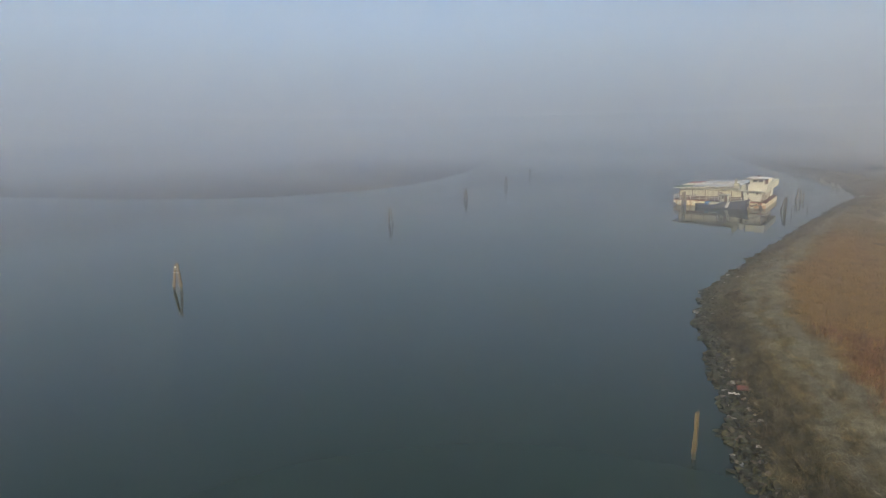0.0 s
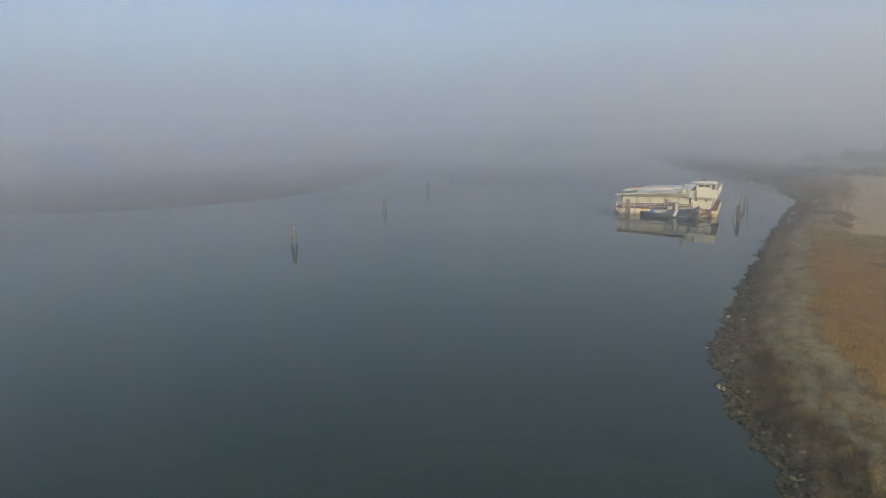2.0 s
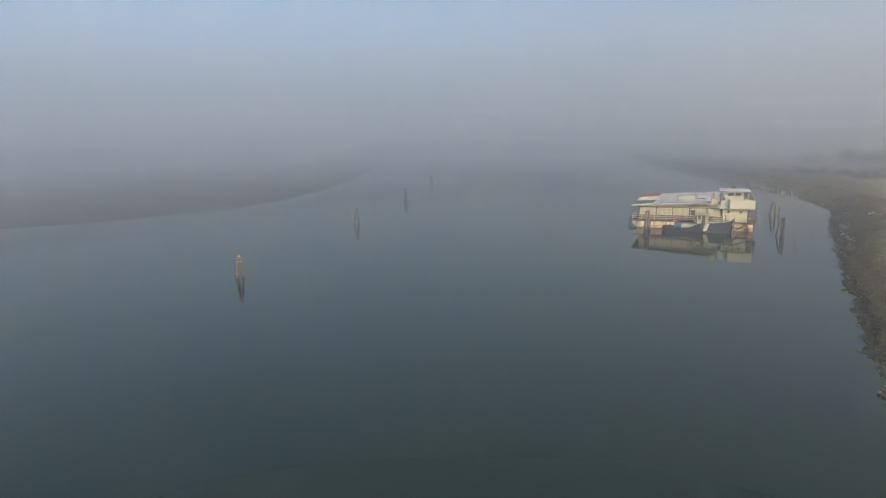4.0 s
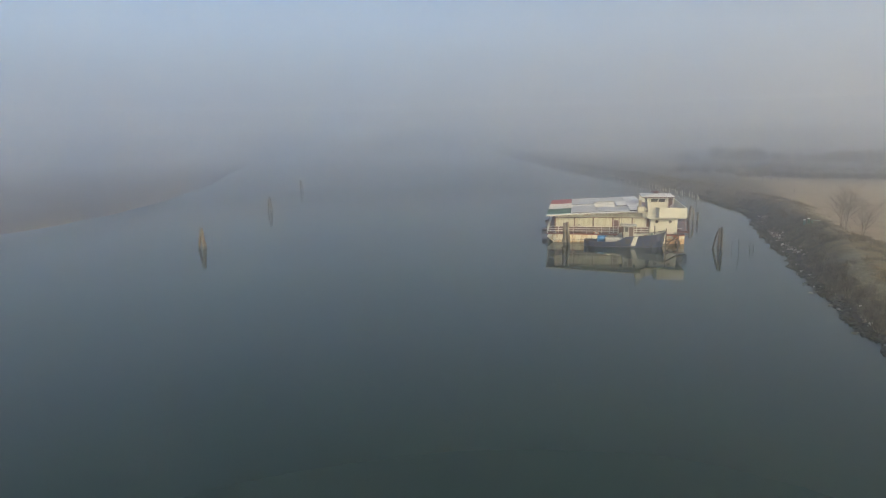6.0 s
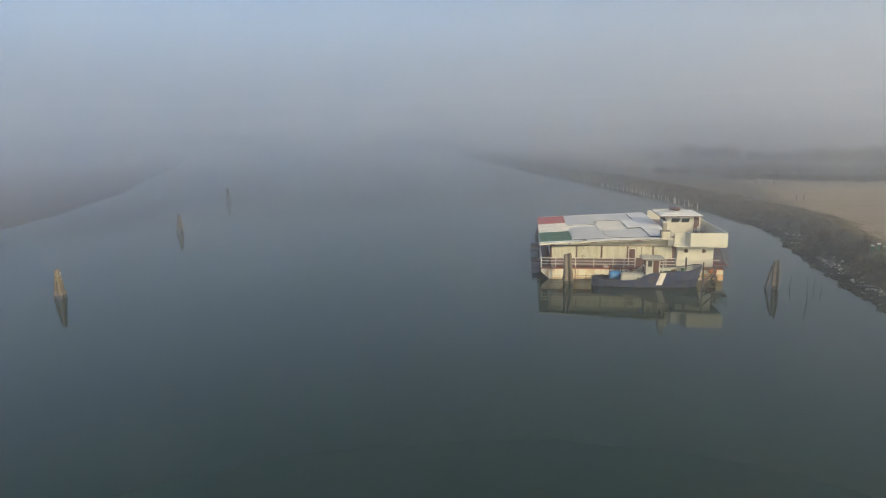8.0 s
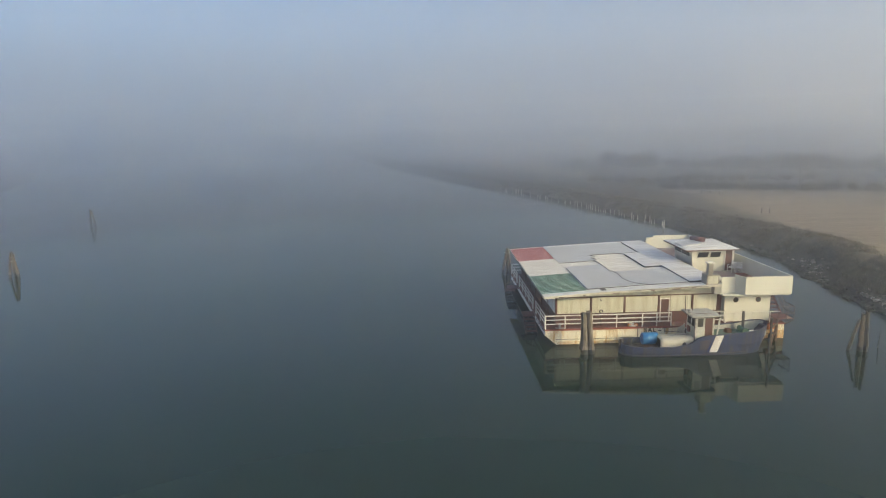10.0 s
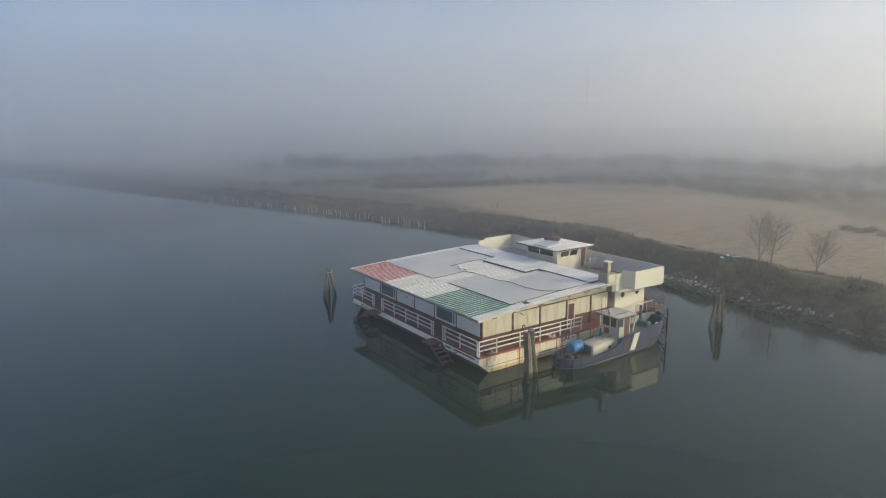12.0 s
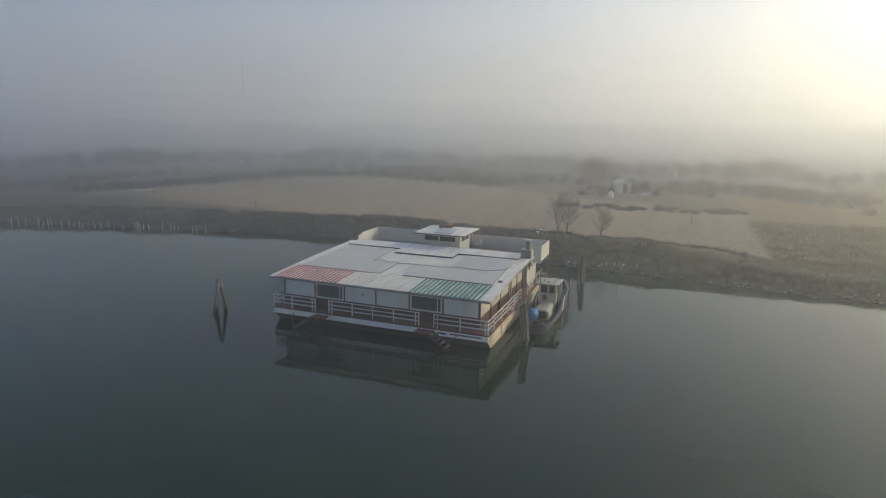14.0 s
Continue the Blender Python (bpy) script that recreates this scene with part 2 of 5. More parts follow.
def ground_material():
    m, n, l, p = nodes_of("frosty winter ground")
    a = n.new("ShaderNodeAttribute")
    a.attribute_name = "zone"          # r: mud to turf, g: reed bed, b: pasture, alpha: frost
    parts = n.new("ShaderNodeSeparateColor")
    l.new(a.outputs["Color"], parts.inputs[0])
    broad, mid, fine = noise_node(n, l, 0.16, 4.0), noise_node(n, l, 0.9, 5.0, None, 0.65), noise_node(n, l, 7.0, 5.0, None, 0.7)
    turf = ramp(n, l, mid, [(0.30, (0.044, 0.038, 0.020)), (0.45, (0.091, 0.077, 0.036)), (0.58, (0.147, 0.120, 0.052)), (0.75, (0.214, 0.174, 0.077))])
    mud = ramp(n, l, mid, [(0.3, (0.022, 0.018, 0.014)), (0.7, (0.062, 0.050, 0.037))])
    reed = ramp(n, l, mid, [(0.28, (0.099, 0.053, 0.011)), (0.5, (0.161, 0.093, 0.020)), (0.72, (0.216, 0.137, 0.036))])
    redder = ramp(n, l, broad, [(0.56, (0, 0, 0)), (0.68, (1, 1, 1))])
    reed = blend(n, l, redder, reed, (0.15, 0.078, 0.032))
    white = ramp(n, l, fine, [(0.30, (0.113, 0.102, 0.060)), (0.52, (0.197, 0.189, 0.133)), (0.72, (0.272, 0.269, 0.212))])
    field = ramp(n, l, mid, [(0.30, (0.171, 0.134, 0.085)), (0.48, (0.237, 0.189, 0.123)), (0.70, (0.325, 0.271, 0.188))])
    rows = noise_node(n, l, 0.55, 4.0, (0.07, 1.0, 1.0), 0.6)
    field = blend(n, l, 1.0, field, ramp(n, l, rows, [(0.34, (0.74, 0.74, 0.73)), (0.47, (0.93, 0.93, 0.93)), (0.64, (1.0, 1.0, 1.02))]), "MULTIPLY")
    c = blend(n, l, parts.outputs[0], mud, turf)
    c = blend(n, l, a.outputs["Alpha"], c, white)
    c = blend(n, l, parts.outputs[1], c, reed)
    c = blend(n, l, parts.outputs[2], c, field)
    f = ramp(n, l, fine, [(0.25, (0.55, 0.55, 0.55)), (0.7, (1.12, 1.12, 1.12))])
    l.new(blend(n, l, 1.0, c, f, "MULTIPLY"), p.inputs["Base Color"])
    p.inputs["Roughness"].default_value = 0.95
    bump(n, l, p, fine, 0.5, 0.10)
    return m


GROUND = ground_material()
MARSH = paint("brown salt marsh", (0.151, 0.140, 0.134), (0.209, 0.194, 0.181), 0.5, 0.95, scale=0.12, fine=1.2, bump_by=0.6, dark=0.6)


# ---- mesh helpers ----
class Shape:
    """Collects simple solids into one mesh."""

    def __init__(self):
        self.v, self.f = [], []

    def add(self, verts, faces):
        k = len(self.v)
        self.v += [tuple(v) for v in verts]
        self.f += [tuple(i + k for i in f) for f in faces]
        return self

    def box(self, x0, y0, z0, x1, y1, z1):
        return self.add([(x0, y0, z0), (x1, y0, z0), (x1, y1, z0), (x0, y1, z0), (x0, y0, z1), (x1, y0, z1), (x1, y1, z1), (x0, y1, z1)],
                        [(3, 2, 1, 0), (4, 5, 6, 7), (0, 1, 5, 4), (1, 2, 6, 5), (2, 3, 7, 6), (3, 0, 4, 7)])

    def hexa(self, low, high):
        """A solid between two quads given in the same turning sense, low and high."""
        return self.add(list(low) + list(high), [(3, 2, 1, 0), (4, 5, 6, 7), (0, 1, 5, 4), (1, 2, 6, 5), (2, 3, 7, 6), (3, 0, 4, 7)])

    def tube(self, p, q, r0, r1=None, sides=8, caps=True):
        p, q = Vector(p), Vector(q)
        r1 = r0 if r1 is None else r1
        turn = (q - p).to_track_quat("Z", "Y").to_matrix()
        ring = [turn @ Vector((math.cos(2 * math.pi * i / sides), math.sin(2 * math.pi * i / sides), 0)) for i in range(sides)]
        faces = [(i, (i + 1) % sides, sides + (i + 1) % sides, sides + i) for i in range(sides)]
        if caps:
            faces += [tuple(reversed(range(sides))), tuple(range(sides, 2 * sides))]
        return self.add([p + v * r0 for v in ring] + [q + v * r1 for v in ring], faces)

    def beam(self, p, q, w, h):
        """A squared bar from p to q."""
        p, q = Vector(p), Vector(q)
        d = (q - p).normalized()
        up = Vector((0, 0, 1)) if abs(d.z) < 0.9 else Vector((1, 0, 0))
        s = d.cross(up).normalized() * w / 2
        u = s.cross(d).normalized() * h / 2
        return self.hexa([p - s - u, p + s - u, p + s + u, p - s + u], [q - s - u, q + s - u, q + s + u, q - s + u])

    def prism(self, outline, z0, z1):
        k = len(outline)
        return self.add([(x, y, z0) for x, y in outline] + [(x, y, z1) for x, y in outline],
                        [tuple(reversed(range(k))), tuple(range(k, 2 * k))] + [(i, (i + 1) % k, k + (i + 1) % k, k + i) for i in range(k)])

    def loft(self, rings, closed=True, ends=True):
        k, m = len(self.v), len(rings[0])
        faces = []
        for a in range(len(rings) - 1):
            for i in range(m if closed else m - 1):
                j = (i + 1) % m
                faces.append((a * m + i, a * m + j, (a + 1) * m + j, (a + 1) * m + i))
        if ends and closed:
            faces += [tuple(reversed(range(m))), tuple(range((len(rings) - 1) * m, len(rings) * m))]
        return self.add([v for r in rings for v in r], faces)

    def mesh(self, name, material, bevel=0.0, smooth=False):
        me = bpy.data.meshes.new(name)
        me.from_pydata(self.v, [], self.f)
        if bevel or smooth:
            bm = bmesh.new()
            bm.from_mesh(me)
            bmesh.ops.recalc_face_normals(bm, faces=bm.faces)
            if bevel:
                sharp = [e for e in bm.edges if len(e.link_faces) == 2 and e.calc_face_angle(0) > 0.5]
                bmesh.ops.bevel(bm, geom=sharp, offset=bevel, segments=1, affect="EDGES", clamp_overlap=True)
            if smooth:
                for f in bm.faces:
                    f.smooth = True
            bm.to_mesh(me)
            bm.free()
        me.materials.append(material)
        return me


def part(name, shape, material, parent, label="", bevel=0.0, smooth=False):
    ob = new(name, shape.mesh(name, material, bevel, smooth))
    ob.parent = parent
    return tagged(ob, label)


def thing(name, label, category, group="", at=(0, 0, 0), turn=0.0):
    ob = new(name)
    ob.matrix_basis = pose(*at, 0, 0, turn)
    return tagged(ob, label, category, group)


def setting(name, shape, material, label, category, smooth=False):
    ob = new(name, shape.mesh(name, material, 0, smooth))
    return tagged(ob, label, category, kind="structure")


def track(table, y):
    """Straight-line interpolation in a table of (y, x), eased by its neighbours."""
    ys = [a for a, _ in table]
    return float(np.interp(y, ys, [b for _, b in table]))


# ---- water and ground ----
SHORE = [(-900, 60), (-300, 44), (-180, 36.5), (-130, 34.5), (-112, 31.4), (-105.5, 29.7), (-98.6, 27.5), (-93, 25.9), (-87, 24.2), (-83.6, 22.9), (-79, 21.9), (-75, 21.3), (-70, 21.0), (-57, 22.2),
         (-46.4, 23.0), (-39, 23.9), (-33.5, 24.2), (-24, 25.1), (-14.5, 26.0), (-9.5, 26.8), (-3, 27.4), (5.7, 28.2), (15.3, 29.3), (19, 30.1), (26, 31.4), (31, 31.7), (38, 30.7), (53.6, 28.2), (65, 25.2), (72, 23.2),
         (87, 18.6), (105, 13), (144, -2), (165, -8), (210, -22), (300, -45), (900, -160)]


def shore(y):
    return (track(SHORE, y - 3) + 2 * track(SHORE, y) + track(SHORE, y + 3)) / 4 + 0.22 * math.sin(y * 0.63) + 0.25 * math.sin(y * 1.7 + 1)


def ground_z(u, y):
    """Height of the ground u metres inland of the water line."""
    prof = [(-40, -3.0), (-8, -1.5), (-1.5, -0.35), (0, 0.0), (1.2, 0.30), (2.2, 0.55), (3.6, 1.15), (5.2, 1.5), (7.5, 1.45), (9.5, 1.15), (14, 1.0), (40, 1.05), (120, 1.1), (3000, 1.2)]
    z = float(np.interp(u, [a for a, _ in prof], [b for _, b in prof]))
    if u > 2:
        z += (0.75 * math.exp(-((u - 5.0) / 2.4) ** 2) + 0.35 * math.exp(-((u - 9.0) / 4.0) ** 2)) * max(0.0, min(1.0, (y + 25) / 15)) * max(0.0, min(1.0, (40 - y) / 15))
    if u > 0.5:
        calm = max(0.0, min(1.0, (22 - u) / 10))
        z += (0.04 + 0.12 * calm) * min(1.0, (u - 0.5) / 3) * noise.noise(Vector((u * (0.5 if u < 22 else 0.08), y * (0.33 if u < 22 else 0.08), 2.0)))
        z += 0.10 * calm * min(1.0, u / 3) * noise.noise(Vector((u * 1.3, y * 1.1, 7.0)))
        z += 0.28 * max(0.0, min(1.0, (u - 1.8) / 1.2)) * max(0.0, min(1.0, (11 - u) / 3)) * (0.5 - abs(noise.noise(Vector((u * 0.85, y * 0.7, 21.0)))))
    return z


def reed_edge(y):
    return track([(-140, 8.6), (-110, 7.6), (-85, 7.2), (-70, 6.5), (-52, 6.1), (-40, 5.2), (-25, 5.2)], y)


def field_edge(y):
    return track([(-30, 9.5), (-20, 9.3), (-5, 7.6), (0, 6.8), (7, 7.4), (14, 6.6), (30, 9), (36, 10), (58, 17), (85, 28), (110, 32)], y)


def zone_of(u, x, y):
    """Turf, reed bed and pasture shares of the ground at a place."""
    def ease(a, b, v):
        v = max(0.0, min(1.0, (v - a) / (b - a)))
        return v * v * (3 - 2 * v)
    wob = 1.2 * noise.noise(Vector((x * 0.15, y * 0.15, 0)))
    turf = ease(1.1, 2.3, u + 0.5 * wob)
    path = reed_edge(y)
    reed = ease(path - 0.5, path + 0.9, u + 0.6 * wob) * (1 - ease(-23, -20, y + wob)) * (1 - ease(110, 140, x + 5 * wob)) * (1 - 0.25 * ease(-50, -30, y + 3 * wob))
    far = track([(-40, 66), (-20, 72), (-6, 77), (13, 84), (32, 97), (62, 104), (75, 100), (95, 46), (120, 40)], y)
    near = field_edge(y)
    past = ease(near - 1.5, near + 1.5, u + 1.5 * wob) * (1 - ease(far - 2, far + 2, x + 2 * wob)) * ease(-23, -20, y + wob)
    waste = ease(far - 3, far + 3, x) if y < 88 else ease(40, 46, x)
    turf *= 1 - 0.55 * max(waste * (1 - reed), ease(2, 8, y) * (1 - ease(near - 2, near + 1, u)))
    return turf, reed, past, frost_share(u, y) if y < -14 else 0.0


def frost_share(u, y):
    """How white the turf is: two frosted tracks that wind along the bank, with straw between them."""
    sway = 0.45 * math.sin(y * 0.31) + 0.5 * noise.noise(Vector((u * 0.3, y * 0.22, 9)))
    inner, outer = reed_edge(y) - 1.2 + 0.8 * sway, reed_edge(y) - 2.9 + 0.6 * sway
    ragged = 0.35 * noise.noise(Vector((u * 1.6, y * 1.1, 31)))
    near = max(1.0 - abs(u - inner) / 1.15, 0.8 - abs(u - outer) / 0.95) + ragged
    return 0.8 * max(0.0, min(1.0, near * 1.7))


sea = Shape()
sea.add([(-2500, -2500, 0), (2500, -2500, 0), (2500, 2500, 0), (-2500, 2500, 0)], [(0, 1, 2, 3)])
setting("water", sea, WATER, "still grey-green lagoon water mirroring the mist", "water")

land = Shape()
rows_y = [-900, -500, -300, -220, -180] + [-150 + 0.75 * i for i in range(180)] + [-15 + 1.5 * i for i in range(120)] + [170, 185, 200, 230, 270, 320, 400, 600, 900]
cols_u = [-40, -8, -3, -1.5, -0.6, 0, 0.5, 1, 1.5, 2, 2.4, 2.8, 3.2, 3.6, 4, 4.4, 4.8, 5.2, 5.6, 6, 6.4, 6.8, 7.2, 7.6, 8, 8.5, 9, 9.5, 10, 10.5, 11, 12, 13, 14, 16, 18, 20, 23, 26, 30, 35, 40, 45, 50, 55, 60, 65, 70, 76, 82, 90, 100, 115, 135, 160, 200, 260, 400, 800, 2400]
zones = []
for yy in rows_y:
    s0 = shore(yy)
    for u in cols_u:
        land.v.append((s0 + u, yy, ground_z(u, yy)))
        zones.append(zone_of(u, s0 + u, yy))
nc = len(cols_u)
for a in range(len(rows_y) - 1):
    for b in range(nc - 1):
        land.f.append((a * nc + b, a * nc + b + 1, (a + 1) * nc + b + 1, (a + 1) * nc + b))
ground = setting("ground", land, GROUND, "frosty winter bank with turf, reeds and pasture", "ground", True)
att = ground.data.color_attributes.new("zone", "FLOAT_COLOR", "POINT")
att.data.foreach_set("color", np.array(zones, dtype=np.float32).ravel())

pool = Shape()
ring = [(35.9 + 1.5 * math.cos(a) * (1 + 0.25 * math.sin(3 * a)), -41.6 + 1.0 * math.sin(a) * (1 + 0.2 * math.cos(2 * a))) for a in [2 * math.pi * i / 20 for i in range(20)]]
pool.prism(ring, 0.6, 1.14)
setting("water_pool", pool, WATER, "small still pool among the reeds", "water")

EDGE = [(-900, -190), (-600, -130), (-250, -78), (-160, -55), (-126, -44), (-105, -33), (-95, -21), (-90, -10), (-86.5, 0), (-84.5, 10), (-85.5, 20), (-87.5, 32), (-92, 50), (-97, 65),
        (-104, 85), (-125, 130), (-150, 190), (-220, 320), (-500, 700)]
flat = Shape()
fine_edge = []
for (xa, ya), (xb, yb) in zip(EDGE, EDGE[1:]):
    k = max(1, min(14, int(math.hypot(xb - xa, yb - ya) / 2.5)))
    fine_edge += [(xa + (xb - xa) * i / k, ya + (yb - ya) * i / k) for i in range(k)]
for i, (xe, ye) in enumerate(fine_edge):
    j = 1.2 * noise.noise(Vector((xe * 0.12, ye * 0.12, 5)))
    for f, z in ((-0.02, -0.6), (0, 0.02), (0.003, 0.22), (0.01, 0.38), (0.03, 0.42), (0.06, 0.45), (0.12, 0.5), (0.3, 0.5), (0.9, 0.5)):
        px, py = xe + j + (-600 - xe) * f, ye + (350 - ye) * f
        flat.v.append((px, py, z + (0.14 * noise.noise(Vector((px * 0.2, py * 0.2, 1))) if f > 0.001 else 0)))
for i in range(len(fine_edge) - 1):
    for b in range(8):
        flat.f.append((i * 9 + b, (i + 1) * 9 + b, (i + 1) * 9 + b + 1, i * 9 + b + 1))
setting("ground_west", flat, MARSH, "low brown salt marsh beyond the channel", "ground", True)

# Thin morning mist that lies over the lagoon and the fields, and thickens step by step away from the clearing round the boats.
def mist_material(name, density):
    m = bpy.data.materials.new(name)
    m.use_nodes = True
    n = m.node_tree.nodes
    n.clear()
    scatter = n.new("ShaderNodeVolumeScatter")
    scatter.inputs["Color"].default_value = MIST_COLOUR
    scatter.inputs["Anisotropy"].default_value = MIST_FORWARD
    scatter.inputs["Density"].default_value = density
    m.node_tree.links.new(scatter.outputs[0], n.new("ShaderNodeOutputMaterial").inputs["Volume"])
    return m


for top, density, note in ((170, MIST_HIGH, "thin pale morning haze over water and fields"), (62, MIST_LOW, "low ground mist lying on the water")):
    air = Shape().box(-2400 - top, -2400, -5 - 0.01 * top, 2400 + top, 2400, top)
    setting("mist", air, mist_material("morning mist", density), note, "mist")
BANK = mist_material("mist bank", MIST_BANK)
for i in range(MIST_STEPS):
    back, top, k = 5.5 * i, 12 + 1.7 * i, 56
    inner, upper = [], []
    for j in range(k):
        c, q = math.cos(2 * math.pi * j / k), math.sin(2 * math.pi * j / k)
        for line, more in ((inner, back), (upper, back + 120)):
            line.append((4 + (47 + more) * math.copysign(abs(c) ** 0.7, c), -78 + (112 + more) * math.copysign(abs(q) ** 0.7, q)))
    outer = [(2300 * math.cos(2 * math.pi * j / k), 2300 * math.sin(2 * math.pi * j / k)) for j in range(k)]
    ring_air = Shape()
    ring_air.add([(x, y, -4 + 0.1 * i) for x, y in inner + outer] + [(x, y, top) for x, y in upper + outer],
                 [f for p in range(k) for q in ((p + 1) % k,)
                  for f in ((2 * k + p, 3 * k + p, 3 * k + q, 2 * k + q), (q, k + q, k + p, p), (k + p, k + q, 3 * k + q, 3 * k + p), (q, p, 2 * k + p, 2 * k + q))])
    setting("mist_bank", ring_air, BANK, "denser bank of mist round the clearing", "mist")


# ---- the houseboat ----
def roof_z(x):
    return float(np.interp(x, [-0.2, 3.0, 6.1, 10.5, 12.5], [3.585, 3.77, 3.92, 4.09, 4.15]))


def sheet(shape, x0, x1, y0, y1, lift, thick):
    """A sheet that follows the fall of the roof, its top lift above it."""
    cuts = sorted({x0, x1, *[c for c in (3.0, 6.1, 10.5) if x0 < c < x1]})
    for a, b in zip(cuts, cuts[1:]):
        za, zb = roof_z(a) + lift, roof_z(b) + lift
        shape.hexa([(a, y0, za - thick), (b, y0, zb - thick), (b, y1, zb - thick), (a, y1, za - thick)],
                   [(a, y0, za), (b, y0, zb), (b, y1, zb), (a, y1, za)])
    return shape


def ribbed(parent, x0, x1, y0, y1, material, rib, label, lift=0.022, pitch=0.28, half=0.026, high=0.022):
    """A metal sheet on the roof with raised ribs that run along its fall."""
    sh = part("roof_sheet", sheet(Shape(), x0, x1, y0, y1, lift, 0.02), material, parent, label)
    count = int((y1 - y0) / pitch)
    for i in range(count):
        y = y0 + (i + 0.5) * (y1 - y0) / count
        cuts = sorted({x0, x1, *[c for c in (3.0, 6.1, 10.5) if x0 < c < x1]})
        rows = [[(x, y - half, roof_z(x) + lift - 0.01), (x, y - half * 0.62, roof_z(x) + lift + high), (x, y + half * 0.62, roof_z(x) + lift + high), (x, y + half, roof_z(x) + lift - 0.01)] for x in cuts]
        part("rib", Shape().loft(rows), rib, sh)


def railing(parent, p, q, posts, base=1.17, top=2.16, bars=(2.13, 1.83, 1.53)):
    """A white three-bar rail from p to q (x, y) with posts at these shares of its length."""
    (xa, ya), (xb, yb) = p, q
    s = Shape()
    for z in bars:
        s.beam((xa, ya, z), (xb, yb, z), 0.05, 0.07)
    r = part("railing", s, RAILING, parent, "white three-bar deck railing")
    for f in posts:
        x, y = xa + (xb - xa) * f, ya + (yb - ya) * f
        part("post", Shape().box(x - 0.035, y - 0.035, base, x + 0.035, y + 0.035, top), RAILING, r)
    return r


def window(parent, y0, y1, z0, z1, x):
    f = Shape()
    w = 0.12
    f.box(x - 0.07, y0, z0, x + 0.02, y1, z0 + w).box(x - 0.07, y0, z1 - w, x + 0.02, y1, z1)
    f.box(x - 0.07, y0, z0 + w, x + 0.02, y0 + w, z1 - w).box(x - 0.07, y1 - w, z0 + w, x + 0.02, y1, z1 - w)
    win = part("window", f, RAILING, parent, "wide white-framed window with curtained glass")
    part("pane", Shape().box(x - 0.02, y0 + w, z0 + w, x, y1 - w, z1 - w), CURTAIN, win)
    part("mullion", Shape().box(x - 0.05, y0 + w + 0.22, z0 + w, x - 0.02, y0 + w + 0.27, z1 - w), RAILING, win)
    return win


